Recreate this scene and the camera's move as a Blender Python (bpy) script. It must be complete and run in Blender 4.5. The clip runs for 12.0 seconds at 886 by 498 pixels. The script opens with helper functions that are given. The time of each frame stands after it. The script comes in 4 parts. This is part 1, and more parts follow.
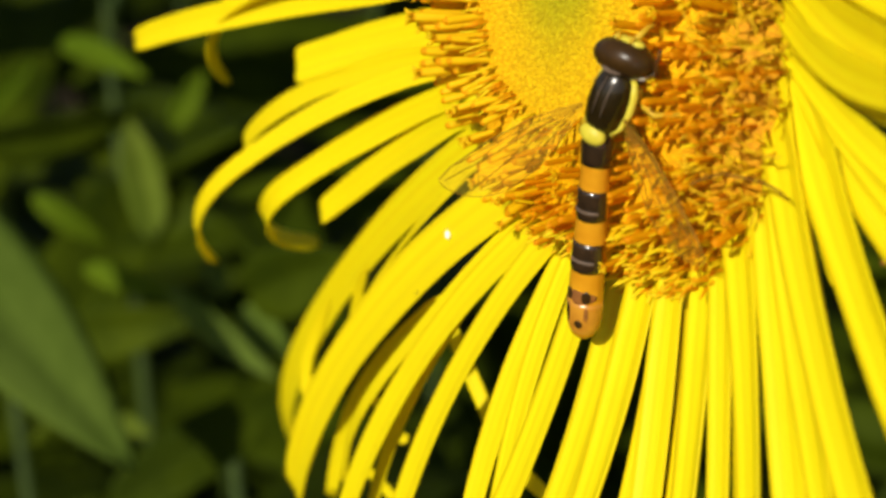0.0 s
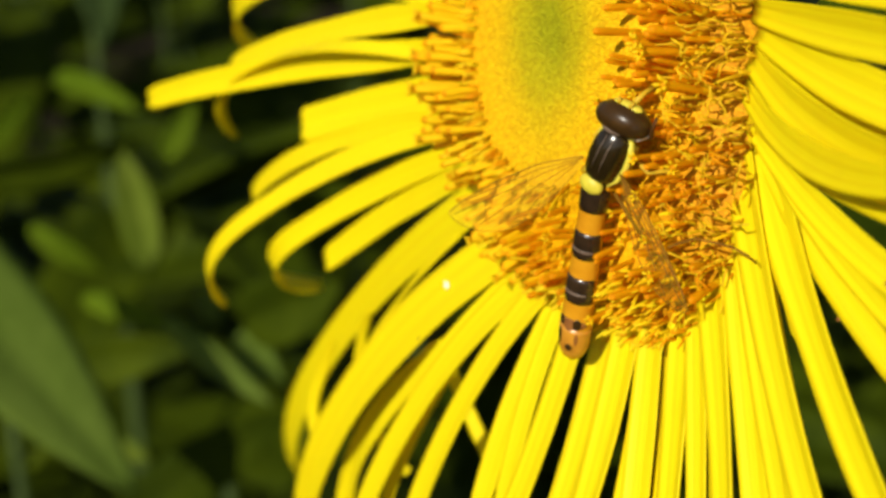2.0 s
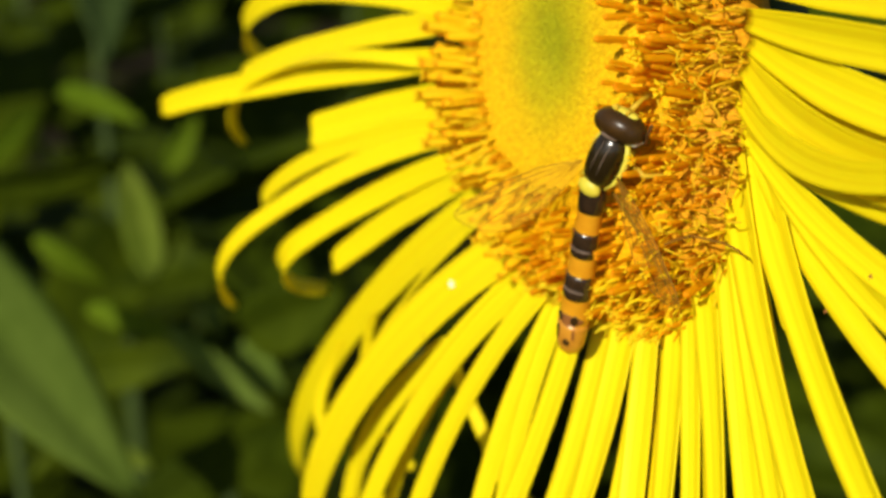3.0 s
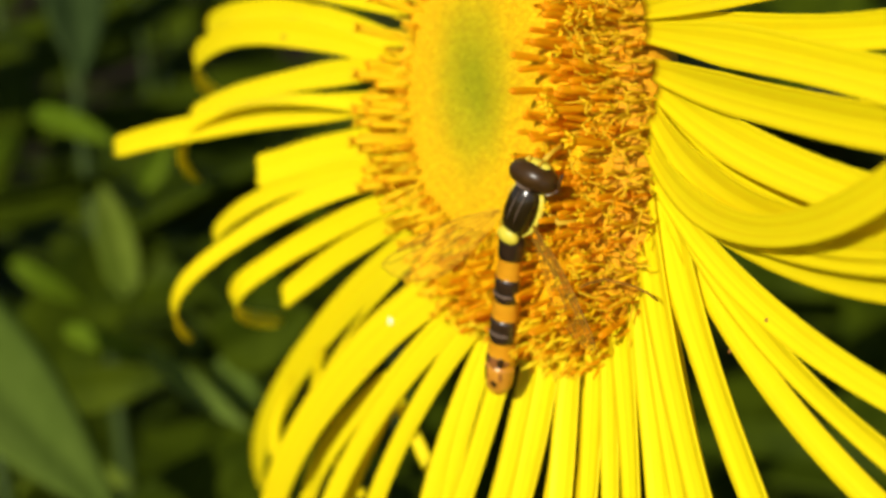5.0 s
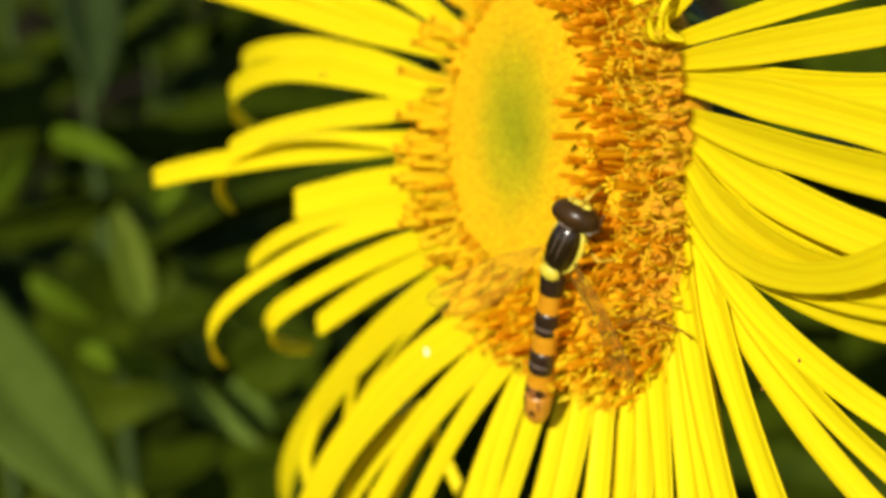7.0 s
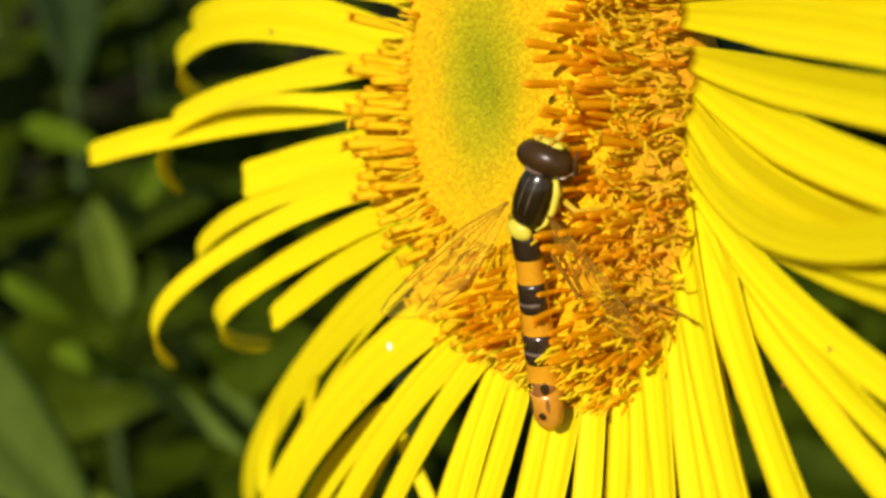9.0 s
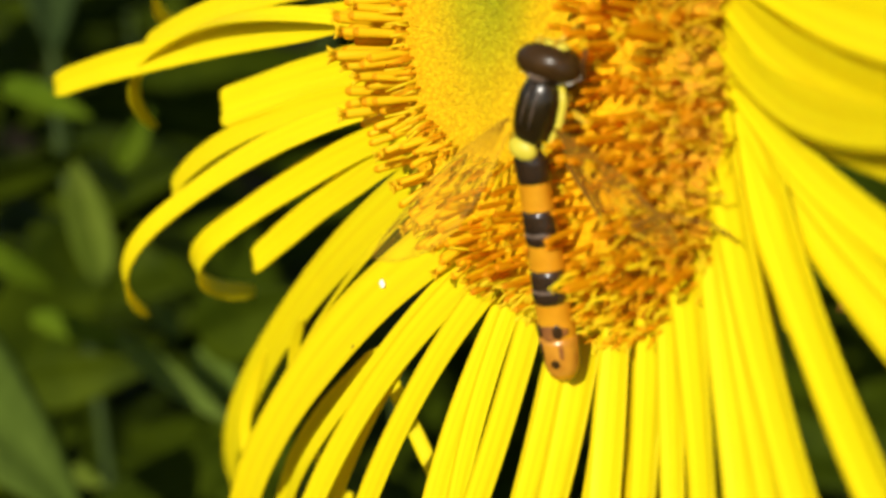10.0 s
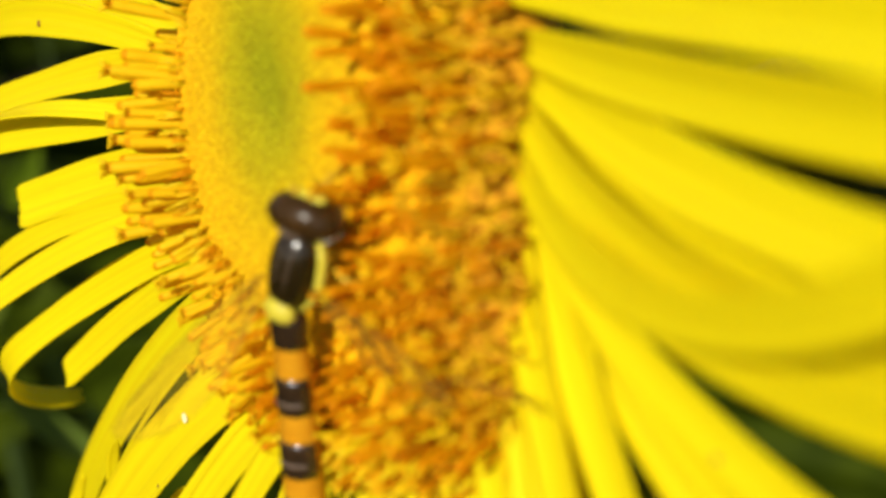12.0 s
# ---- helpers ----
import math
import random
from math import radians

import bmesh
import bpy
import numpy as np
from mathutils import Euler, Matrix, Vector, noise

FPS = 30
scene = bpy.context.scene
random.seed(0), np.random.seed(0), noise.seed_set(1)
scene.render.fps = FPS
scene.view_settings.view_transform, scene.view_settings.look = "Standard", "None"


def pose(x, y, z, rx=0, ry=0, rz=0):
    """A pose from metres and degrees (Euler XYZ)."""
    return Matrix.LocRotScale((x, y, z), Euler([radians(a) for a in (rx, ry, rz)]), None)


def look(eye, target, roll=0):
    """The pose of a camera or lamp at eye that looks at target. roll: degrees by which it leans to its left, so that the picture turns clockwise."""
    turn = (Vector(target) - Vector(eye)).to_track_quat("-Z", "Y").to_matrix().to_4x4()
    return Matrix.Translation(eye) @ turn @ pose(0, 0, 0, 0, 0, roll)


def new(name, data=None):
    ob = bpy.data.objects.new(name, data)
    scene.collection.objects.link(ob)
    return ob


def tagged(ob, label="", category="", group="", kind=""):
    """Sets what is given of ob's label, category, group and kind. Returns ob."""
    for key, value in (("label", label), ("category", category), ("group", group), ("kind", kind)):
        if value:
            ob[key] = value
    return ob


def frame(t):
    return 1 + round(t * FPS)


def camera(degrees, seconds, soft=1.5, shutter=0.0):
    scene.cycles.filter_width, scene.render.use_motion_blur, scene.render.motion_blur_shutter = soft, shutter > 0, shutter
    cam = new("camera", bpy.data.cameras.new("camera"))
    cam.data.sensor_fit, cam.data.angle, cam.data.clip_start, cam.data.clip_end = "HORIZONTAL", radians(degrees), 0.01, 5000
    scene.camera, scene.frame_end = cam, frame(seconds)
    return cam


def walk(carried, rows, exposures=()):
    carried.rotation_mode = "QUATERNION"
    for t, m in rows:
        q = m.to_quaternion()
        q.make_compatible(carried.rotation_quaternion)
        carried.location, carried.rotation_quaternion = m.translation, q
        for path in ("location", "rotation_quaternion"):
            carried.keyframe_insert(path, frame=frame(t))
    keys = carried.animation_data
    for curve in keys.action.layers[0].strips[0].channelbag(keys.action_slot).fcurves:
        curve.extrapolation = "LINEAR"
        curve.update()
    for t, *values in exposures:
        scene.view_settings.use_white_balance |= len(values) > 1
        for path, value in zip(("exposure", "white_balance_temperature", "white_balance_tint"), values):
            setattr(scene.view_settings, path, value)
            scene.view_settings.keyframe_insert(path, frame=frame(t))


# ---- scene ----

# ---------------------------------------------------------------- camera
cam = camera(29.0, 12.0, soft=3.0)
cam.data.dof.use_dof = True          # one fixed focus, on the middle of the flower head
cam.data.dof.focus_distance = 0.066
cam.data.dof.aperture_fstop = 66.0
PATH = [
    (0.0, 0.00000, 0.00000, 1.00000, 60.000, -0.000, 0.000),
    (0.5, -0.00053, -0.00142, 1.00089, 60.253, -0.243, -0.228),
    (1.0, -0.00072, -0.00254, 1.00190, 60.496, -0.379, -0.506),
    (1.5, 0.00043, -0.00360, 1.00280, 60.518, -0.028, -0.639),
    (2.0, -0.00094, -0.00511, 1.00495, 60.443, 0.220, -0.910),
    (2.5, -0.00148, -0.00688, 1.00568, 60.803, -0.050, -0.926),
    (4.5, -0.00014, -0.01064, 1.00697, 61.243, 0.453, -1.410),
    (5.0, 0.00140, -0.01007, 1.00901, 60.970, 1.102, -1.825),
    (5.5, 0.00139, -0.01135, 1.01145, 60.953, 0.900, -1.729),
    (6.0, -0.00041, -0.01194, 1.01305, 61.120, 0.540, -1.585),
    (6.5, -0.00119, -0.01282, 1.01173, 61.294, 0.542, -1.697),
    (7.0, -0.00071, -0.01255, 1.01144, 61.568, 0.446, -1.584),
    (9.0, 0.00164, -0.00170, 1.00446, 61.467, 1.360, -1.710),
    (9.5, 0.00502, 0.00238, 1.00263, 61.074, 1.981, -2.404),
    (10.0, 0.00131, 0.00416, 0.99866, 60.859, 1.190, -2.007),
    (10.5, 0.00161, 0.00465, 0.99858, 61.063, 0.844, -2.423),
    (11.0, 0.00247, 0.00894, 0.99878, 60.744, 1.243, -3.925),
    (11.5, 0.00576, 0.01218, 0.99929, 60.403, 1.474, -4.609),
    (12.0, 0.00684, 0.01357, 0.99853, 60.518, 2.383, -4.752),
]
walk(cam, [(t, pose(x, y, z, rx, ry, rz)) for t, x, y, z, rx, ry, rz in PATH],
     [(0.0, 0.22), (2.5, 0.30), (5.0, 0.36), (9.5, 0.34), (12.0, 0.24)])

# ---------------------------------------------------------------- light
SUN_TO = Vector((-0.43, -0.67, 0.60)).normalized()   # the way to the sun: high, from the left and behind the camera
world = bpy.data.worlds.new("sky")
scene.world = world
world.use_nodes = True
wn = world.node_tree
sky = wn.nodes.new("ShaderNodeTexSky")
sky.sky_type, sky.sun_disc = "NISHITA", False
sky.sun_elevation = math.asin(SUN_TO.z)
sky.sun_rotation = math.atan2(SUN_TO.x, SUN_TO.y)
wn.links.new(sky.outputs[0], wn.nodes["Background"].inputs[0])
wn.nodes["Background"].inputs[1].default_value = 0.066
sun = new("sun", bpy.data.lights.new("sun", "SUN"))
sun.data.energy, sun.data.angle, sun.data.color = 4.85, radians(0.53), (1.0, 0.95, 0.82)
sun.matrix_basis = look(SUN_TO * 3.0, (0, 0, 0))


# ---------------------------------------------------------------- materials
def material(name):
    m = bpy.data.materials.new(name)
    m.use_nodes = True
    nt = m.node_tree
    return m, nt, nt.nodes["Principled BSDF"], nt.nodes["Material Output"]


def node(nt, kind, **inputs):
    n = nt.nodes.new(kind)
    for k, v in inputs.items():
        n.inputs[k.replace("_", " ")].default_value = v
    return n


def ramp(nt, fac, stops):
    r = nt.nodes.new("ShaderNodeValToRGB")
    while len(r.color_ramp.elements) < len(stops):
        r.color_ramp.elements.new(0.5)
    for e, (p, c) in zip(r.color_ramp.elements, stops):
        e.position, e.color = p, (*c, 1)
    nt.links.new(fac, r.inputs[0])
    return r.outputs[0]


def mix(nt, fac, a, b, blend="MIX"):
    m = nt.nodes.new("ShaderNodeMix")
    m.data_type, m.blend_type = "RGBA", blend
    for sock, v in ((m.inputs[0], fac), (m.inputs[6], a), (m.inputs[7], b)):
        if isinstance(v, (int, float)):
            sock.default_value = v
        elif isinstance(v, tuple):
            sock.default_value = (*v, 1)
        else:
            nt.links.new(v, sock)
    return m.outputs[2]


def bump(nt, bsdf, height, strength, distance):
    b = node(nt, "ShaderNodeBump", Strength=strength, Distance=distance)
    nt.links.new(height, b.inputs["Height"])
    nt.links.new(b.outputs[0], bsdf.inputs["Normal"])
    return b


def coords(nt, kind="Object"):
    return nt.nodes.new("ShaderNodeTexCoord").outputs[kind]


def noise_at(nt, vec, scale, detail=3.0, rough=0.55):
    n = node(nt, "ShaderNodeTexNoise", Scale=scale, Detail=detail, Roughness=rough)
    nt.links.new(vec, n.inputs["Vector"])
    return n.outputs["Fac"]


def stretched(nt, vec, sx, sy, sz):
    mp = nt.nodes.new("ShaderNodeMapping")
    mp.inputs["Scale"].default_value = (sx, sy, sz)
    nt.links.new(vec, mp.inputs["Vector"])
    return mp.outputs[0]


def see_through(nt, bsdf, out, colour, share):
    """Thin living tissue: part of the light comes through from behind."""
    tr = nt.nodes.new("ShaderNodeBsdfTranslucent")
    if isinstance(colour, tuple):
        tr.inputs[0].default_value = (*colour, 1)
    else:
        nt.links.new(colour, tr.inputs[0])
    ms = nt.nodes.new("ShaderNodeMixShader")
    ms.inputs[0].default_value = share
    nt.links.new(bsdf.outputs[0], ms.inputs[1])
    nt.links.new(tr.outputs[0], ms.inputs[2])
    nt.links.new(ms.outputs[0], out.inputs[0])


def petal_material():
    m, nt, b, out = material("ray_yellow")
    uv = coords(nt, "UV")
    streak = noise_at(nt, stretched(nt, uv, 9.0, 0.8, 1.0), 1.0, 4.0)
    blotch = noise_at(nt, coords(nt), 420.0, 3.0)
    rnd = nt.nodes.new("ShaderNodeObjectInfo").outputs["Random"]
    c = ramp(nt, streak, [(0.30, (0.84, 0.67, 0.003)), (0.55, (0.88, 0.765, 0.004)), (0.8, (0.90, 0.80, 0.008))])
    c = mix(nt, ramp(nt, blotch, [(0.55, (0, 0, 0)), (0.75, (0.35, 0.35, 0.35))]), c, (0.84, 0.66, 0.004))
    c = mix(nt, ramp(nt, rnd, [(0.0, (0, 0, 0)), (1.0, (0.45, 0.45, 0.45))]), c, (0.86, 0.69, 0.004))
    vein = node(nt, "ShaderNodeTexWave", Scale=1.0, Distortion=2.0, Detail=2.0)
    vein.bands_direction = "X"
    nt.links.new(stretched(nt, uv, 1.0, 0.04, 1.0), vein.inputs["Vector"])
    c = mix(nt, ramp(nt, vein.outputs["Fac"], [(0.0, (0.26, 0.26, 0.26)), (0.45, (0, 0, 0))]), c, (0.80, 0.56, 0.003))
    nt.links.new(c, b.inputs["Base Color"])
    b.inputs["Roughness"].default_value = 0.52
    b.inputs["Specular IOR Level"].default_value = 0.15
    bump(nt, b, vein.outputs["Fac"], 0.4, 0.00007)
    see_through(nt, b, out, c, 0.40)
    return m


def simple(name, stops, scale, rough, detail=3.0, spec=0.4, bumpy=0.0, through_share=0.0, metal=0.0):
    m, nt, b, out = material(name)
    f = noise_at(nt, coords(nt), scale, detail)
    c = ramp(nt, f, stops)
    rnd = nt.nodes.new("ShaderNodeObjectInfo").outputs["Random"]
    c = mix(nt, 0.25, c, ramp(nt, rnd, stops))
    nt.links.new(c, b.inputs["Base Color"])
    b.inputs["Roughness"].default_value = rough
    b.inputs["Specular IOR Level"].default_value = spec
    b.inputs["Metallic"].default_value = metal
    if bumpy:
        bump(nt, b, f, 0.5, bumpy)
    if through_share:
        see_through(nt, b, out, c, through_share)
    return m


def disc_material():
    """Young florets: green in the middle of the disc, golden towards its edge (a colour of the tissue, ring by ring)."""
    m, nt, b, out = material("disc_tissue")
    co = coords(nt)
    ln = nt.nodes.new("ShaderNodeVectorMath")
    ln.operation = "LENGTH"
    shift = nt.nodes.new("ShaderNodeVectorMath")
    shift.inputs[1].default_value = (0.0003, -0.0012, 0.0)
    nt.links.new(co, shift.inputs[0])
    nt.links.new(stretched(nt, shift.outputs[0], 1 / 0.0097, 1 / 0.0150, 0.0), ln.inputs[0])
    wob = noise_at(nt, co, 700.0, 2.0)
    ad = nt.nodes.new("ShaderNodeMath")
    ad.operation = "MULTIPLY_ADD"
    ad.inputs[1].default_value = 0.10
    nt.links.new(wob, ad.inputs[0])
    nt.links.new(ln.outputs["Value"], ad.inputs[2])
    c = ramp(nt, ad.outputs[0], [(0.10, (0.28, 0.275, 0.003)), (0.25, (0.42, 0.345, 0.003)), (0.38, (0.60, 0.40, 0.002)), (0.55, (0.70, 0.42, 0.002)), (0.74, (0.84, 0.47, 0.002)), (0.88, (0.77, 0.40, 0.002)), (1.0, (0.58, 0.27, 0.002))])
    vo = node(nt, "ShaderNodeTexVoronoi", Scale=5600.0)
    nt.links.new(co, vo.inputs["Vector"])
    c = mix(nt, ramp(nt, vo.outputs["Distance"], [(0.25, (0, 0, 0)), (0.75, (0.6, 0.6, 0.6))]), c, (0.62, 0.52, 0.5), "MULTIPLY")
    c = mix(nt, ramp(nt, vo.outputs["Distance"], [(0.05, (0.16, 0.16, 0.16)), (0.3, (0, 0, 0))]), c, (0.80, 0.66, 0.04))
    nt.links.new(c, b.inputs["Base Color"])
    b.inputs["Roughness"].default_value = 0.7
    b.inputs["Specular IOR Level"].default_value = 0.12
    bump(nt, b, vo.outputs["Distance"], 0.4, 0.00004)
    return m


def leaf_material(name, dark, light, gloss=0.45):
    m, nt, b, out = material(name)
    uv = coords(nt, "UV")
    f = noise_at(nt, coords(nt), 90.0, 4.0)
    net = node(nt, "ShaderNodeTexVoronoi", Scale=9.0)
    net.feature = "DISTANCE_TO_EDGE"
    warp = mix(nt, 0.06, uv, node(nt, "ShaderNodeTexNoise", Scale=7.0).outputs["Color"])
    nt.links.new(stretched(nt, warp, 1.0, 2.2, 1.0), net.inputs["Vector"])
    c = ramp(nt, f, [(0.3, dark), (0.7, light)])
    c = mix(nt, ramp(nt, net.outputs["Distance"], [(0.0, (0.30, 0.30, 0.30)), (0.06, (0, 0, 0))]), c, tuple(min(1, 1.5 * v) for v in light))
    rnd = nt.nodes.new("ShaderNodeObjectInfo").outputs["Random"]
    c = mix(nt, ramp(nt, rnd, [(0.0, (0, 0, 0)), (1.0, (0.5, 0.5, 0.5))]), c, dark)
    nt.links.new(c, b.inputs["Base Color"])
    b.inputs["Roughness"].default_value = gloss
    b.inputs["Specular IOR Level"].default_value = 0.03
    bump(nt, b, net.outputs["Distance"], 0.35, 0.0006)
    see_through(nt, b, out, mix(nt, 0.5, c, (0.10, 0.13, 0.002)), 0.22)
    return m


PETAL = petal_material()
DISC = disc_material()
BUD = simple("floret_orange", [(0.3, (0.82, 0.41, 0.002)), (0.7, (0.89, 0.52, 0.003))], 900.0, 0.6, spec=0.12, through_share=0.6)
BUD_TIP = simple("floret_tip", [(0.3, (0.76, 0.31, 0.002)), (0.7, (0.86, 0.42, 0.003))], 900.0, 0.55, spec=0.12, through_share=0.5)
STRAW = simple("floret_straw", [(0.3, (0.86, 0.66, 0.006)), (0.7, (0.90, 0.74, 0.012))], 900.0, 0.5, spec=0.15, through_share=0.45)
LOBE = simple("floret_gold", [(0.3, (0.86, 0.56, 0.004)), (0.7, (0.92, 0.67, 0.008))], 900.0, 0.5, spec=0.15, through_share=0.4)
STYLE = simple("style_ochre", [(0.3, (0.70, 0.42, 0.006)), (0.7, (0.82, 0.56, 0.010))], 1200.0, 0.55, spec=0.15, through_share=0.35)
GREEN = simple("stem_green", [(0.3, (0.018, 0.032, 0.004)), (0.7, (0.034, 0.052, 0.008))], 300.0, 0.6, spec=0.1, bumpy=0.0002)
LEAF = leaf_material("leaf_green", (0.014, 0.024, 0.001), (0.052, 0.071, 0.002), 0.6)
PALE = leaf_material("leaf_pale_underside", (0.070, 0.110, 0.012), (0.135, 0.185, 0.030), 0.65)
BRIGHT = leaf_material("leaf_bright", (0.051, 0.088, 0.003), (0.108, 0.150, 0.006), 0.6)
FADED = leaf_material("leaf_faded", (0.062, 0.092, 0.006), (0.135, 0.165, 0.022), 0.6)
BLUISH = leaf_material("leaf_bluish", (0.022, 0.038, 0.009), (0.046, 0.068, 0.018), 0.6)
SOIL = simple("soil", [(0.3, (0.008, 0.006, 0.003)), (0.7, (0.022, 0.016, 0.009))], 60.0, 0.95, spec=0.03, bumpy=0.01)
EYE_BROWN = simple("eye_brown", [(0.3, (0.022, 0.011, 0.003)), (0.7, (0.042, 0.020, 0.005))], 2500.0, 0.3, spec=0.2)
BLACK = simple("cuticle_black", [(0.3, (0.010, 0.006, 0.003)), (0.7, (0.034, 0.018, 0.008))], 1500.0, 0.2, spec=0.6)
LEMON = simple("cuticle_lemon", [(0.3, (0.44, 0.36, 0.022)), (0.7, (0.57, 0.48, 0.045))], 1500.0, 0.45, spec=0.25)
BRONZE = simple("cuticle_bronze", [(0.3, (0.008, 0.005, 0.001)), (0.7, (0.020, 0.012, 0.003))], 1200.0, 0.22, spec=0.5)
ORANGE = simple("cuticle_orange", [(0.3, (0.56, 0.22, 0.006)), (0.7, (0.72, 0.35, 0.014))], 1100.0, 0.22, spec=0.5, through_share=0.22)
AMBER = simple("leg_amber", [(0.3, (0.36, 0.21, 0.010)), (0.7, (0.52, 0.34, 0.016))], 1500.0, 0.45, spec=0.12)
TIP_BROWN = simple("cuticle_tip", [(0.3, (0.36, 0.14, 0.010)), (0.7, (0.58, 0.27, 0.024))], 1300.0, 0.28, spec=0.5)
VEIN = simple("vein_brown", [(0.3, (0.05, 0.022, 0.006)), (0.7, (0.10, 0.042, 0.010))], 1500.0, 0.5, spec=0.15)
DULL = simple("cuticle_grey", [(0.3, (0.09, 0.06, 0.04)), (0.7, (0.16, 0.11, 0.08))], 1500.0, 0.35)
DUST = simple("pollen_white", [(0.3, (0.75, 0.72, 0.6)), (0.7, (0.85, 0.83, 0.75))], 900.0, 0.6)
SPECK = simple("speck_brown", [(0.3, (0.14, 0.045, 0.005)), (0.7, (0.28, 0.10, 0.008))], 900.0, 0.8)


def wing_material():
    m, nt, b, out = material("wing_membrane")
    f = noise_at(nt, coords(nt), 1500.0, 2.0)
    tr = nt.nodes.new("ShaderNodeBsdfTransparent")
    nt.links.new(ramp(nt, f, [(0.3, (0.96, 0.91, 0.68)), (0.7, (0.98, 0.95, 0.78))]), tr.inputs[0])
    gl = node(nt, "ShaderNodeBsdfGlossy", Roughness=0.4)
    gl.inputs[0].default_value = (0.8, 0.7, 0.5, 1)
    bump(nt, gl, f, 0.3, 0.00004)
    haze = nt.nodes.new("ShaderNodeBsdfDiffuse")
    haze.inputs[0].default_value = (0.90, 0.68, 0.06, 1)
    film = nt.nodes.new("ShaderNodeMixShader")
    film.inputs[0].default_value = 0.94
    nt.links.new(gl.outputs[0], film.inputs[1])
    nt.links.new(haze.outputs[0], film.inputs[2])
    ms = nt.nodes.new("ShaderNodeMixShader")
    ms.inputs[0].default_value = 0.045
    nt.links.new(tr.outputs[0], ms.inputs[1])
    nt.links.new(film.outputs[0], ms.inputs[2])
    nt.links.new(ms.outputs[0], out.inputs[0])
    return m


WING = wing_material()
WING_VEIN = simple("wing_vein_amber", [(0.3, (0.13, 0.055, 0.005)), (0.7, (0.24, 0.11, 0.010))], 1500.0, 0.6, spec=0.05)


# ---------------------------------------------------------------- mesh helpers
def part(name, bm, mat, parent=None, label=""):
    me = bpy.data.meshes.new(name)
    bmesh.ops.recalc_face_normals(bm, faces=bm.faces)
    bm.to_mesh(me)
    bm.free()
    for p in me.polygons:
        p.use_smooth = True
    me.materials.append(mat)
    ob = new(name, me)
    if parent is not None:
        ob.parent = parent
    return tagged(ob, label)


def sheet(bm, rows, closed_thickness, uvs=True):
    """A thin solid leaf from rows of (points, normals); gives it uv (across, along)."""
    uvl = bm.loops.layers.uv.verify()
    nv, nu = len(rows), len(rows[0][0])
    top = [[bm.verts.new(p + q * closed_thickness * 0.5) for p, q in zip(*r)] for r in rows]
    low = [[bm.verts.new(p - q * closed_thickness * 0.5) for p, q in zip(*r)] for r in rows]

    def face(vs, cs):
        f = bm.faces.new(vs)
        for l, c in zip(f.loops, cs):
            l[uvl].uv = c
    for j in range(nv - 1):
        for i in range(nu - 1):
            cs = [(i / (nu - 1), j / (nv - 1)), ((i + 1) / (nu - 1), j / (nv - 1)), ((i + 1) / (nu - 1), (j + 1) / (nv - 1)), (i / (nu - 1), (j + 1) / (nv - 1))]
            face([top[j][i], top[j][i + 1], top[j + 1][i + 1], top[j + 1][i]], cs)
            face([low[j + 1][i], low[j + 1][i + 1], low[j][i + 1], low[j][i]], [cs[3], cs[2], cs[1], cs[0]])
    for j in range(nv - 1):
        for i, o in ((0, 0.0), (nu - 1, 1.0)):
            cs = [(o, j / (nv - 1)), (o, (j + 1) / (nv - 1)), (o, (j + 1) / (nv - 1)), (o, j / (nv - 1))]
            face([top[j][i], top[j + 1][i], low[j + 1][i], low[j][i]], cs)
    for i in range(nu - 1):
        for j, o in ((0, 0.0), (nv - 1, 1.0)):
            cs = [(i / (nu - 1), o), ((i + 1) / (nu - 1), o), ((i + 1) / (nu - 1), o), (i / (nu - 1), o)]
            face([top[j][i], top[j][i + 1], low[j][i + 1], low[j][i]], cs)


def tube(bm, pts, radii, sides=8, flat=1.0):
    """A closed round tube along pts, rounded off at both ends."""
    pts = [Vector(p) for p in pts]
    rings = []
    up = Vector((0.123, 0.31, 0.94))
    for k, p in enumerate(pts):
        t = (pts[min(k + 1, len(pts) - 1)] - pts[max(k - 1, 0)]).normalized()
        a = t.cross(up)
        if a.length < 1e-4:
            a = t.cross(Vector((1, 0, 0)))
        a.normalize()
        b = a.cross(t)
        rings.append([bm.verts.new(p + radii[k] * (a * math.cos(w) + b * flat * math.sin(w))) for w in (2 * math.pi * i / sides for i in range(sides))])
    for r, s in zip(rings, rings[1:]):
        for i in range(sides):
            bm.faces.new((r[i], r[(i + 1) % sides], s[(i + 1) % sides], s[i]))
    bm.faces.new(rings[0][::-1])
    bm.faces.new(rings[-1])


def ball(bm, centre, rx, ry, rz, seg=20, rings=14, turn=None):
    m = Matrix.Translation(centre) @ (turn or Matrix()) @ Matrix.Diagonal((rx, ry, rz, 1))
    bmesh.ops.create_uvsphere(bm, u_segments=seg, v_segments=rings, radius=1.0, matrix=m)


# ---------------------------------------------------------------- ground
def ground():
    bm = bmesh.new()
    n = 48
    # one sheet: fine and uneven under the plants, coarse out to the horizon
    ticks = [math.copysign(abs(u) ** 5 * 400 + abs(u) * 0.8, u) for u in (2 * i / n - 1 for i in range(n + 1))]
    vs = [[bm.verts.new((x, y, 0.03 * noise.noise((x * 5, y * 5, 0)))) for x in ticks] for y in ticks]
    for j in range(n):
        for i in range(n):
            bm.faces.new((vs[j][i], vs[j][i + 1], vs[j + 1][i + 1], vs[j + 1][i]))
    tagged(part("ground", bm, SOIL), "dark bare garden soil under the plants", "ground", kind="structure")


ground()

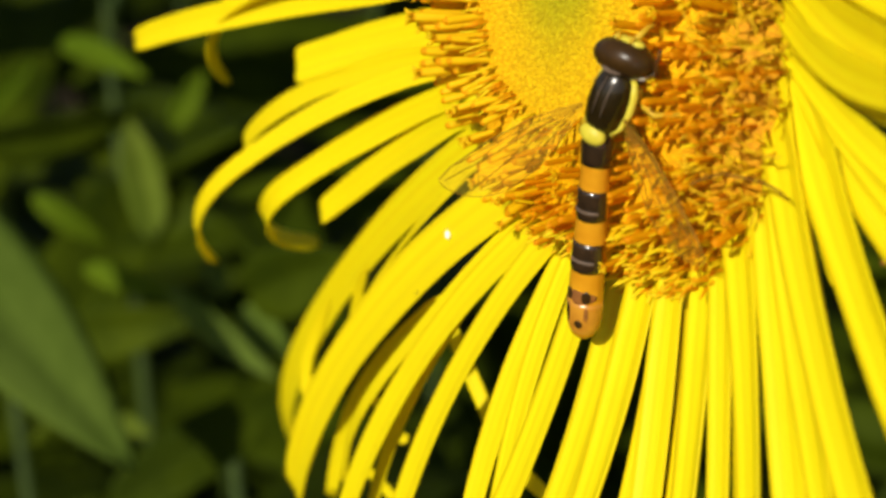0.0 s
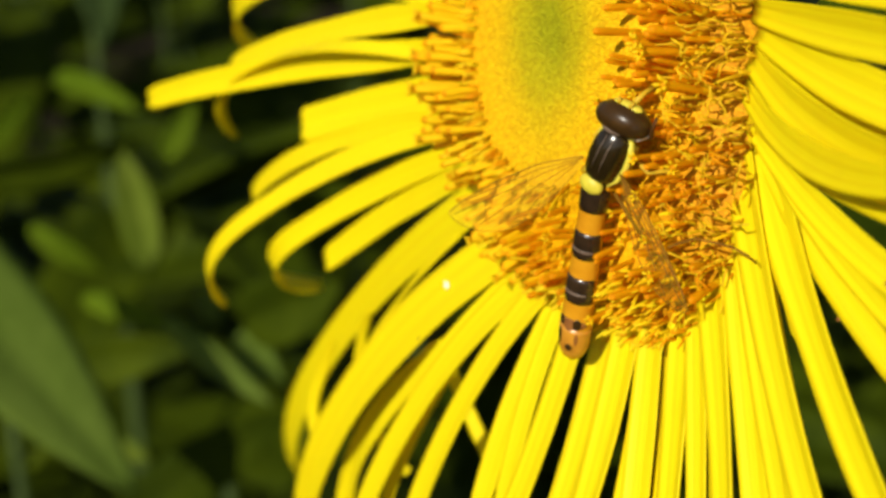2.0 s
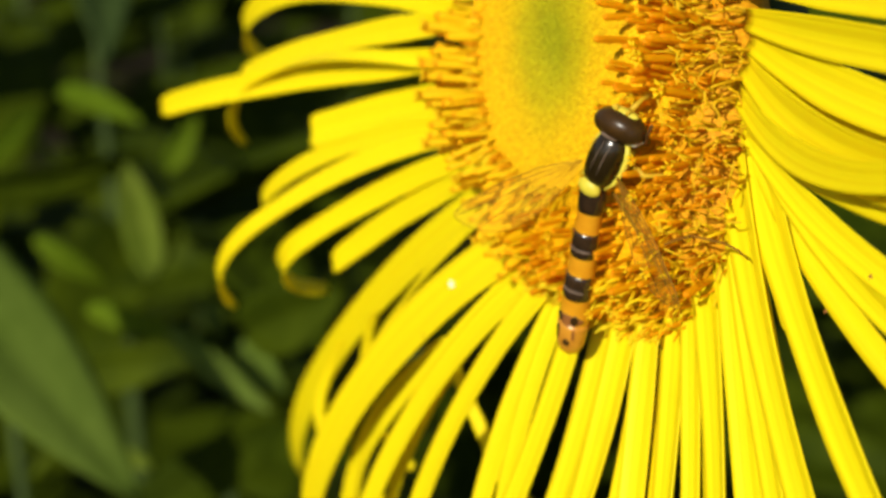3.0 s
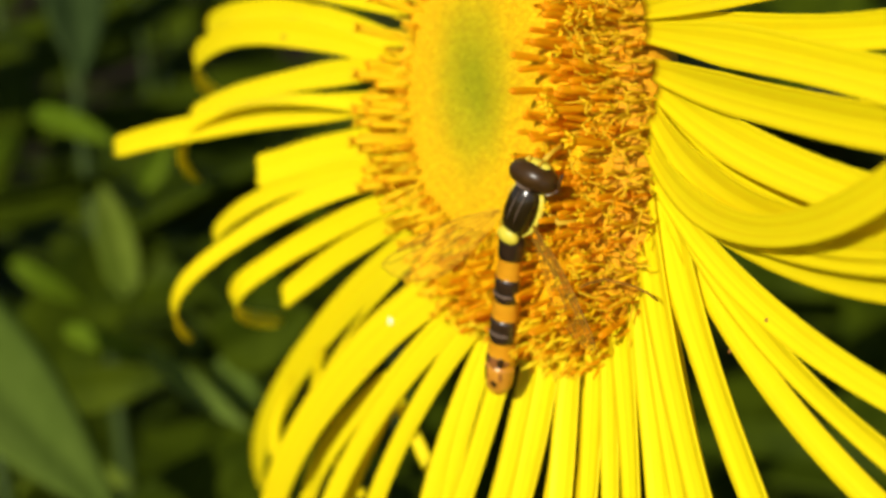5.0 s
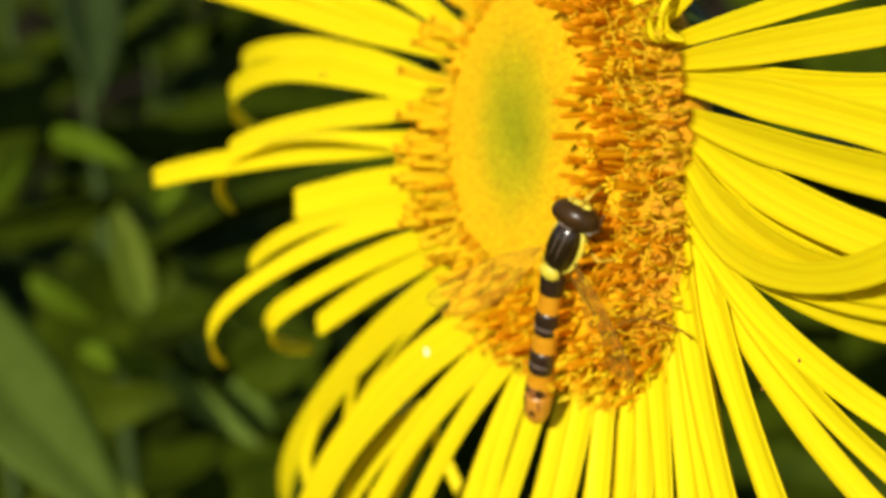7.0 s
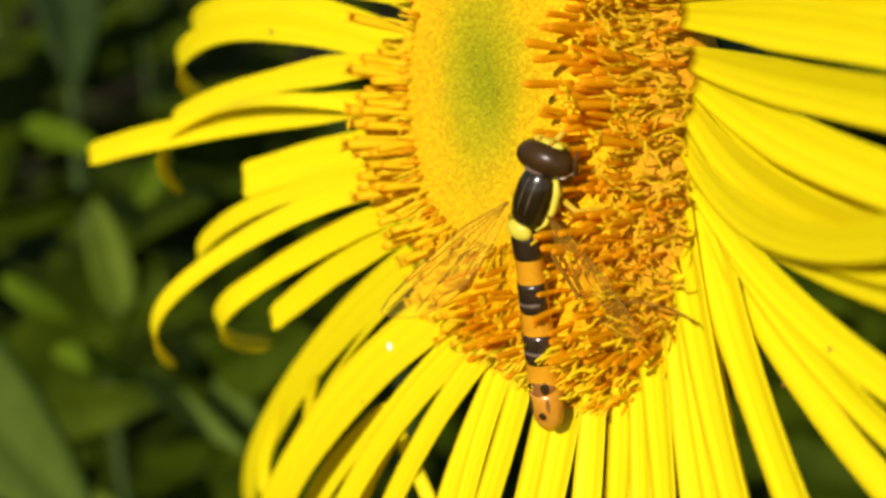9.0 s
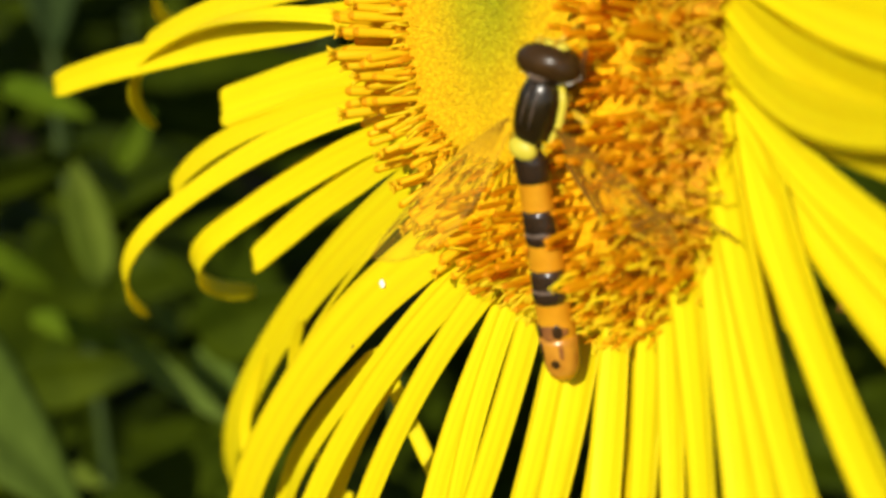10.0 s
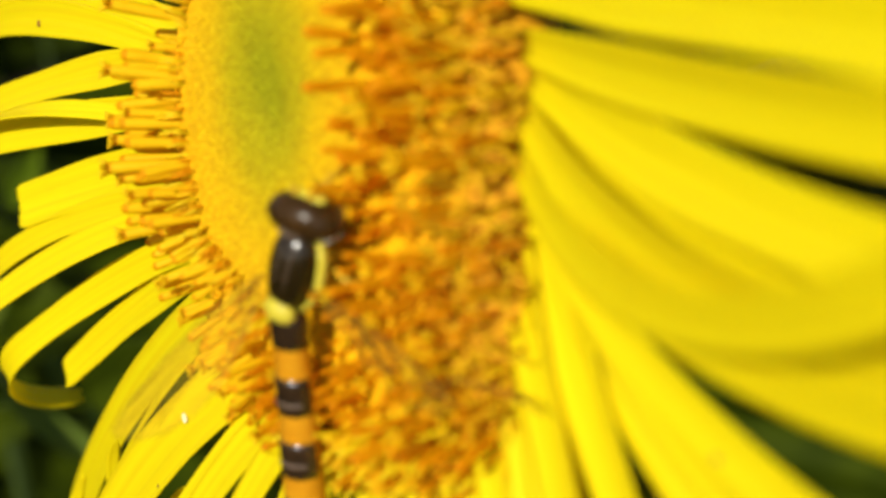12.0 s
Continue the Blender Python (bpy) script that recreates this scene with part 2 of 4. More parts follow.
# ---------------------------------------------------------------- the flower head
HEAD = Matrix.Translation((0.00646, 0.06276, 0.97593)) @ pose(0, 0, 0, 72.544, -24.793, -53.135)   # x, y in the plane of the rays, z along the axis
RX, RY = 0.0107, 0.0107        # ring on which the rays stand
DX, DY, DISC_AT = 0.0097, 0.0104, 0.0001   # the disc within it
flower = tagged(new("yellow_flower"), "large yellow daisy-like flower with narrow rays and a domed orange disc", "flower")
flower.matrix_basis = HEAD


def ray_path(turn, swing, bend, rise, arch, curl, reach, total, n):
    th = radians(turn)
    p = Vector((RX * 0.93 * math.cos(th), RY * 0.93 * math.sin(th), 0))
    out = []
    for k in range(n + 1):
        s = min(1.0, (k / n) * total / reach)
        az = th + radians(swing + bend * s)
        el = radians(rise + arch * s + curl * max(0.0, (s - 0.6) / 0.4) ** 1.5)
        d = Vector((math.cos(el) * math.cos(az), math.cos(el) * math.sin(az), math.sin(el)))
        side = Vector((-math.sin(az), math.cos(az), 0))
        out.append((p.copy(), side, d.cross(side)))
        p += d * (total / n / 1000)
    return out


def ray_floret(turn, swing, bend, rise, arch, curl, reach, width, total, lift=0.0, roll=0.0, cup=0.08, foot=0.62):
    """One strap-shaped ray: narrow at its foot, grooved lengthwise, three small teeth at its tip. Millimetres and degrees."""
    bm = bmesh.new()
    n, m = 34, 10
    rnd = random.Random(int(turn * 7 + reach * 13 + width * 101))
    wav, amp, phase = rnd.uniform(1.5, 3.0), rnd.uniform(0.02, 0.06), rnd.uniform(0, 6)
    teeth = [rnd.uniform(-0.5, 0.3) for _ in range(3)]
    rows = []
    for k, (p, side, nor) in enumerate(ray_path(turn, swing, bend, rise, arch, curl, reach, total, n)):
        s = k / n
        w = width / 1000 * (foot + (1 - foot) * min(1, s / 0.25) ** 0.8) * (1 - 0.10 * s) * (1 - 0.35 * max(0, (s - 0.93) / 0.07) ** 2)
        w *= 1 + amp * math.sin(wav * 6 * s + phase)
        tw = radians(roll * min(1, s * 2) + 5 * math.sin(3 * s + phase))
        a = side * math.cos(tw) + nor * math.sin(tw)
        b = nor * math.cos(tw) - side * math.sin(tw)
        pts, nrm = [], []
        for i in range(m + 1):
            u = 2 * i / m - 1
            groove = -0.027 * math.cos(u * 3 * math.pi) * min(1, s * 6)
            q = p + a * (u * w / 2) + b * (w * (cup * (u * u - 0.4) + groove)) + Vector((0, 0, lift / 1000))
            if k == n:
                q += a.cross(b) * (-0.28 * w * abs(math.sin(u * 1.5 * math.pi + teeth[0])) - 0.15 * w * teeth[1] * u)
            pts.append(q)
            nrm.append(b)
        rows.append((pts, nrm))
    sheet(bm, rows, 0.00010)
    return part("ray_petal", bm, PETAL, flower)


RAYS_UPPER = [   # turn, swing, bend, rise, arch, curl, reach, width, length
    (138, 8, 15, 1, 4, -9, 18.5, 1.59, 24.0),
    (143, 14, 8, 1, 3, -11, 26.7, 1.49, 26.7),
    (143, 20, 2, 1, 0, -12, 41.6, 2.18, 41.6),
    (156, 4, 24, -2, -14, -19, 39.4, 1.42, 39.4),
    (161, -1, 35, 4, -27, -33, 41.9, 1.58, 41.9),
    (162, 13, 11, 0, 1, -7, 25.0, 1.41, 25.0),
    (172, 4, 9, -1, 22, -20, 29.2, 1.56, 29.2),
    (-176, -6, 8, -6, 12, -1, 16.0, 2.14, 16.0),
    (-168, -17, 24, -3, 6, -17, 24.0, 1.21, 24.0),
    (-166, -13, 35, 3, 9, -69, 30.8, 1.29, 30.8),
]
RAYS_OUTER = [
    (-159, -18, 27, -9, 24, -119, 29.2, 1.43, 29.2),
    (-154, -18, 12, -11, 9, 1, 18.6, 1.63, 18.6),
    (-144, -21, 16, -10, -10, -16, 51.8, 2.30, 51.8),
    (-127, -31, 23, 3, -14, -8, 29.9, 2.75, 29.9),
    (-112.5, -39.2, 28.8, 3.1, -8, -6, 26, 1.50, 26),
    (-105.9, -36.4, 36.2, 4.6, -6.7, -6, 26, 1.52, 26),
    (-101.6, -23.2, 32.8, 5.9, -6.1, -6, 26, 1.20, 26),
    (-98.5, -20, 36.2, 6.8, -6.2, -6, 26, 1.12, 26),
    (-90.8, -15.2, -28.5, 7.9, -4.4, -6, 26, 1.64, 26),
]
RAYS_LOWER = [
    (-80.4, -16.6, -33.1, 9.9, -4.2, -6, 26, 1.78, 26),
    (-72.7, -19.1, -39.2, 10.9, -4.1, -6, 26, 1.75, 26),
    (-63.3, -21, -11, 12.1, -4.7, -6, 26, 1.41, 26),
    (-53.9, -26.5, -17.5, 12.1, -4.5, -6, 26, 1.58, 26),
    (-50.1, -23.7, -16.6, 12.1, -4.6, -6, 26, 1.05, 26),
    (-44.2, -23.6, -22.3, 12.1, -4.4, -6, 26, 1.49, 26),
    (-31.7, -41.8, 2.4, 12.1, -5.1, -6, 26, 1.29, 26),
    (-27.1, -44.6, 6.7, 11.1, -5.1, -6, 26, 1.22, 26),
    (-23.3, -46.7, 15.5, 11.1, -5.3, -6, 26, 1.66, 26),
    (-15.1, -49.7, 15.6, 10.4, -6.6, -6, 26, 1.83, 26),
]
RAYS_NEAR = [
    (-20.4, -35.2, 40.5, 8.4, -7.1, -6, 30, 1.35, 30),
    (-18.1, -28.3, 33.3, 11.2, -6.3, -6, 30, 1.12, 30),
    (-18.9, -21, 36, 13.2, -6.6, -6, 30, 1.15, 30),
    (-18.0, -9.6, 35.0, 20.5, -6.8, -6, 30, 1.30, 30),
    (-17.3, -7.5, 33.2, 22.4, -7.1, -6, 30, 1.3, 30),
    (-6.3, -27, 47.2, 22.7, -8.6, -6, 30, 1.75, 30),
    (-0.8, -23.7, 19, 18.4, -6.6, -6, 30, 1.75, 30),
    (3.8, -19.3, 6.5, 18.6, -6.5, -6, 30, 1.66, 30),
    (12.9, -24.4, -7, 18, -5.9, -6, 30, 1.67, 30),
    (17.1, -32.6, 19.2, 14.1, -5.7, -6, 30, 1.45, 30),
    (18.8, -22.5, 1, 16, -6, -6, 30, 1.5, 30),
]
RAYS_TOP = [
    (24.6, -24, -1.1, 14, -6, -6, 30, 1.05, 30),
    (31, -10, 1, 14, -8, -5, 9.1, 0.96, 21.0),
]
RAYS_BEHIND = [   # a second, lower row that shows in the gaps
    (177, -15, 45, 15, -26, -42, 29.5, 0.75, 29.5),
    (-142, -12, 10, 3, -14, -18, 19.3, 0.51, 19.3),
    (-118, -30, 26, 1, -10, -8, 26.0, 1.00, 26.0),
    (-121, -24, 1, 6, -11, -17, 20.7, 0.70, 25.0),
    (-63.6, -31.2, -14, 8.1, -4.6, -6, 26, 0.79, 26),
    (-2.8, -28.2, 37.9, 15.5, -6.6, -6, 30.0, 1.55, 30.0),
    (-12, -17, 34, 18.0, -6.5, -6, 30.0, 1.60, 30.0),
]
RAYS_OVER = [     # rays that lie across their neighbours
    (-13.1, -20.9, 66.4, 23.9, -4.5, -6, 30, 1.25, 30),
]
for group in (RAYS_UPPER, RAYS_OUTER, RAYS_LOWER, RAYS_NEAR, RAYS_TOP):
    for k, row in enumerate(group):
        broad = group in (RAYS_LOWER, RAYS_NEAR)
        ray_floret(*row, lift=0.13 * (k % 3), roll=(0, 7, -6, 4)[k % 4] * (1.8 if broad else 1), cup=-0.42 if row is RAYS_NEAR[0] else 0.15 if broad else 0.08, foot=0.9 if group is RAYS_LOWER else 0.5 if group is RAYS_NEAR else 0.85 if group is RAYS_OUTER else 0.62)
for k, (a, b) in enumerate(zip(RAYS_LOWER, RAYS_LOWER[1:])):      # lower rays half hidden between the hanging ones
    apart = k in (3, 5, 8)
    ray_floret(*[(p + q) / 2 for p, q in zip(a, b)][:7], 0.95 + 0.1 * (k % 3), 9.5 if apart else 22 + 1.5 * (k % 3), lift=-0.45 if apart else -0.30 - 0.1 * (k % 2), foot=0.95)
for row, roll in zip(RAYS_BEHIND, (65, 40, 0, 0, 0, 0, 0)):
    ray_floret(*row, lift=-0.25, roll=roll)
for row in RAYS_OVER:
    ray_floret(*row, lift=0.45, roll=4)


def stray_ray(points, width, roll):
    """A loose ray of the lower row that hangs across its neighbours (points in millimetres)."""
    bm = bmesh.new()
    rows, n = [], 20
    pts = [Vector(p) * 0.001 for p in points]
    for k in range(n + 1):
        u = k / n * (len(pts) - 1)
        i = min(int(u), len(pts) - 2)
        e, a, b, f = pts[max(i - 1, 0)], pts[i], pts[i + 1], pts[min(i + 2, len(pts) - 1)]
        v = u - i
        p = a + ((b - e) * v + (2 * e - 5 * a + 4 * b - f) * v * v + (3 * a - e - 3 * b + f) * v ** 3) * 0.5
        d = (b - a).normalized()
        side = (d.cross(Vector((0, 0, 1))).normalized() * math.cos(radians(roll)) + Vector((0, 0, 1)) * math.sin(radians(roll))).normalized()
        nor = side.cross(d)
        w = width / 1000 * min(1, 0.15 + k / n / 0.25) * (1 - 0.3 * max(0, (k / n - 0.85) / 0.15) ** 2)
        rows.append(([p + side * (w * t / 2) + nor * (0.12 * w * t * t) for t in (-1, -0.5, 0, 0.5, 1)], [nor] * 5))
    sheet(bm, rows, 0.00010)
    part("ray_petal", bm, PETAL, flower, "loose hanging ray")


stray_ray([(-16.2, -13.7, -3.0), (-15.2, -14.9, -3.0), (-13.5, -18.0, -3.5), (-12.7, -20.0, -4.0), (-9.9, -21.8, -4.5)], 0.75, 25)
stray_ray([(-25.0, -17.9, -4.0), (-22.5, -19.8, -4.0), (-21.6, -20.2, -4.2)], 0.60, 10)
stray_ray([(-27.6, -22.1, -5.0), (-25.8, -22.8, -5.0), (-23.8, -23.7, -5.0)], 0.60, 10)
stray_ray([(-21.9, -11.4, -2.0), (-23.5, -12.5, -2.5), (-24.9, -14.3, -3.0), (-26.2, -16.5, -3.5)], 0.55, 50)
stray_ray([(-26.0, -13.1, -2.2), (-28.5, -14.9, -2.8), (-30.1, -16.6, -3.1), (-30.7, -18.2, -3.4), (-30.5, -19.6, -3.8)], 0.85, 20)
stray_ray([(-12.8, -12.6, -0.8), (-14.4, -13.3, -1.0), (-19.5, -15.8, -1.5), (-23.6, -18.9, -2.0), (-26.7, -23.5, -2.6)], 0.80, 50)
top_rng = random.Random(5)
for k in range(15):
    ray_floret(38 + k * 6.3 + top_rng.uniform(-1, 1), top_rng.uniform(-6, 6), top_rng.uniform(-15, 15), 14 - k * 0.9, -12, -10, 22.0, top_rng.uniform(1.1, 1.6), top_rng.uniform(20, 25), lift=0.08 * (k % 3))


def dome(r):
    """Height of the disc's own surface over the plane of the rays, in metres, at r of its radius."""
    if r < 0.52:
        return 0.0023 - 0.0004 * max(0, 1 - r / 0.3) ** 2
    return 0.0023 - 0.0017 * ((r - 0.52) / 0.48) ** 1.3 - 0.0014 * max(0, (r - 0.88) / 0.12) ** 1.5


def swollen(x, y, r):
    """The disc is fuller on one side: a place on it moved outwards, and how far it is raised there."""
    grow = max(0, min(1.1, (r - 0.6) / 0.4))
    full = 0.30 * math.exp(-((math.degrees(math.atan2(y, x)) + 52) / 32) ** 2) * grow
    return x * (1 + full), y * (1 + full), 0.005 * full


def disc():
    bm = bmesh.new()
    n, m = 26, 60
    rings = []
    for j in range(1, n + 1):
        r = j / n
        rings.append([])
        for i in range(m):
            w = 2 * math.pi * i / m
            x, y, up = swollen(DX * r * math.cos(w), DY * r * math.sin(w), r)
            rings[-1].append(bm.verts.new((x, y, dome(r) + up)))
    rings.append([bm.verts.new((v.co.x * 0.97, v.co.y * 0.97, -0.0016)) for v in rings[-1]])
    mid = bm.verts.new((0, 0, dome(0)))
    for i in range(m):
        bm.faces.new((mid, rings[0][i], rings[0][(i + 1) % m]))
    for a, b in zip(rings, rings[1:]):
        for i in range(m):
            bm.faces.new((a[i], b[i], b[(i + 1) % m], a[(i + 1) % m]))
    bm.faces.new(rings[-1])
    ob = part("disc", bm, DISC, flower, "domed disc, green in the middle and golden around")
    ob.location = (DISC_AT, 0, 0)
    return ob


disc_ob = disc()


def join_into(bm, shape, m):
    """Adds a (verts, faces) shape, moved by m, to bm."""
    vs = [bm.verts.new(m @ Vector(v)) for v in shape[0]]
    for f in shape[1]:
        bm.faces.new([vs[i] for i in f])


def capsule_shape(sides, stations):
    vs = [(r * math.cos(2 * math.pi * i / sides), r * math.sin(2 * math.pi * i / sides), z) for z, r in stations for i in range(sides)]
    fs = [(j * sides + i, j * sides + (i + 1) % sides, (j + 1) * sides + (i + 1) % sides, (j + 1) * sides + i) for j in range(len(stations) - 1) for i in range(sides)]
    fs += [tuple(range(sides))[::-1], tuple((len(stations) - 1) * sides + i for i in range(sides))]
    return vs, fs


def leaning(x, y, r, lean, spin, size):
    """A pose for a floret that stands on the disc at x, y and leans outwards."""
    out = math.atan2(y / DY, x / DX)
    return Matrix.Translation((x, y, dome(r))) @ Matrix.Rotation(out, 4, "Z") @ Matrix.Rotation(lean, 4, "Y") @ Matrix.Rotation(spin, 4, "Z") @ Matrix.Diagonal((size, size, size, 1))


def young_florets():
    """The unopened florets of the middle, too small to pick apart: one mesh."""
    bm = bmesh.new()
    rng = random.Random(11)
    knob = capsule_shape(5, [(-0.00005, 0.00005), (0.00002, 0.000058), (0.00005, 0.00004), (0.000065, 0.000015)])
    n = 10500
    for i in range(n):
        r = 0.80 * math.sqrt((i + 0.5) / n)
        w = i * 2.399963 + rng.uniform(-0.02, 0.02) / (r + 0.05)
        r += rng.uniform(-0.006, 0.006)
        x, y, up = swollen(DX * r * math.cos(w), DY * r * math.sin(w), r)
        join_into(bm, knob, Matrix.Translation((0, 0, up)) @ leaning(x, y, r, rng.uniform(-0.1, 0.3), 0, rng.uniform(0.8, 1.25)))
    ob = part("young_floret", bm, DISC, disc_ob)
    return tagged(ob, kind="stuff")


young_florets()


def bud_mesh(k, pale=False):
    """A thick tube on its way to opening: gold at its foot, orange above, deepest at its rounded tip; some show small gold lobes."""
    rng = random.Random(k)
    l = 0.0016 + 0.0006 * k / 5
    bm = bmesh.new()
    st = [(0, 0.00012), (l * 0.25, 0.00013), (l * 0.5, 0.00014), (l * 0.75, 0.00015), (l * 0.90, 0.000145), (l * 0.97, 0.00011), (l, 0.00005)]
    tip = Matrix.Rotation(rng.uniform(-0.12, 0.12), 4, "X") @ Matrix.Rotation(rng.uniform(-0.12, 0.12), 4, "Y")
    wide = 1.3 if pale else 1.0
    join_into(bm, capsule_shape(8, [(z, r * wide) for z, r in st]), tip)
    body = len(bm.faces)
    if k == 5:
        for i in range(5):
            w = 2 * math.pi * i / 5 + rng.uniform(-0.2, 0.2)
            d = Vector((math.cos(w), math.sin(w), 0))
            tube(bm, [tip @ (d * f + Vector((0, 0, l * h))) for f, h in ((0.00011, 0.93), (0.00022, 1.03), (0.00032, 1.05))], [0.00008, 0.00007, 0.00002], 4)
    me = bpy.data.meshes.new("bud_floret")
    bm.to_mesh(me)
    bm.free()
    for mat in (BUD, LOBE, BUD_TIP):
        me.materials.append(mat)
    foot = 32 if pale else 8
    for p in me.polygons:
        p.use_smooth = True
        p.material_index = 1 if p.index >= body or p.index < foot else 2 if p.index >= (99 if pale else 32) and p.index < body else 0
    return me


def fringe_mesh(k):
    """A slight, pale floret of the fringe where the disc meets the hanging rays."""
    rng = random.Random(80 + k)
    l = 0.0010 + 0.0007 * k / 5
    bm = bmesh.new()
    bend = rng.uniform(-0.25, 0.25) * l
    tube(bm, [(0, 0, 0), (bend * 0.3, 0, l * 0.5), (bend, 0, l)], [0.00008, 0.00009, 0.00005], 5)
    me = bpy.data.meshes.new("fringe_floret")
    bm.to_mesh(me)
    bm.free()
    for p in me.polygons:
        p.use_smooth = True
    me.materials.append((BUD, LOBE, STRAW)[k % 3])
    return me


def open_mesh(k):
    """An opened floret: a slim tube, small spread lobes and a long, forked, curling style."""
    rng = random.Random(50 + k)
    bm = bmesh.new()
    l = 0.0014 + 0.0003 * k / 5
    join_into(bm, capsule_shape(6, [(0, 0.00007), (l * 0.5, 0.00008), (l * 0.95, 0.00009), (l, 0.00006)]), Matrix())
    if k % 3 == 1:
        for i in range(5):
            w = 2 * math.pi * i / 5 + rng.uniform(-0.2, 0.2)
            d = Vector((math.cos(w), math.sin(w), 0))
            tube(bm, [d * 0.00011 + Vector((0, 0, l * 0.95)), d * 0.00019 + Vector((0, 0, l * 1.05)), d * 0.00026 + Vector((0, 0, l * 1.03))], [0.00006, 0.00005, 0.00002], 4)
    top = Vector((rng.uniform(-1, 1) * 0.0004, rng.uniform(-1, 1) * 0.0004, l + rng.uniform(0.0005, 0.0011)))
    tube(bm, [(0, 0, l * 0.85), top * 0.75 + Vector((0, 0, l * 0.2)), top], [0.00006, 0.000055, 0.00005], 6)
    for sgn in (-1, 1):
        w = rng.uniform(0, 6)
        d = Vector((math.cos(w), math.sin(w), 0)) * sgn
        e = Vector((-d.y, d.x, 0)) * rng.uniform(-1, 1)
        up = Vector((0, 0, 1))
        reach = rng.uniform(0.8, 1.35)
        tube(bm, [top, top + d * 0.00020 * reach + up * 0.00028, top + d * 0.00046 * reach + e * 0.0001 + up * 0.0003 * rng.uniform(-0.3, 1), top + d * 0.00064 * reach + e * 0.00025 + up * rng.uniform(-0.0001, 0.0003)], [0.00005, 0.00005, 0.000045, 0.000035], 6)
    me = bpy.data.meshes.new("open_floret")
    bm.to_mesh(me)
    bm.free()
    for p in me.polygons:
        p.use_smooth = True
    me.materials.append(BUD_TIP if k % 3 == 1 else STYLE)
    return me


def stick_mesh(k):
    """A spent style: a thin, slightly crooked golden stick."""
    rng = random.Random(120 + k)
    bm = bmesh.new()
    l = 0.0007 + 0.0005 * k / 5
    x = rng.uniform(-0.2, 0.2) * l
    tube(bm, [(0, 0, 0), (x, 0, l * 0.5), (x * rng.uniform(-0.5, 2.0), 0.15 * l, l)], [0.00005, 0.00005, 0.000035], 5)
    me = bpy.data.meshes.new("spent_style")
    bm.to_mesh(me)
    bm.free()
    for p in me.polygons:
        p.use_smooth = True
    me.materials.append(LOBE if k % 3 == 0 else STYLE)
    return me


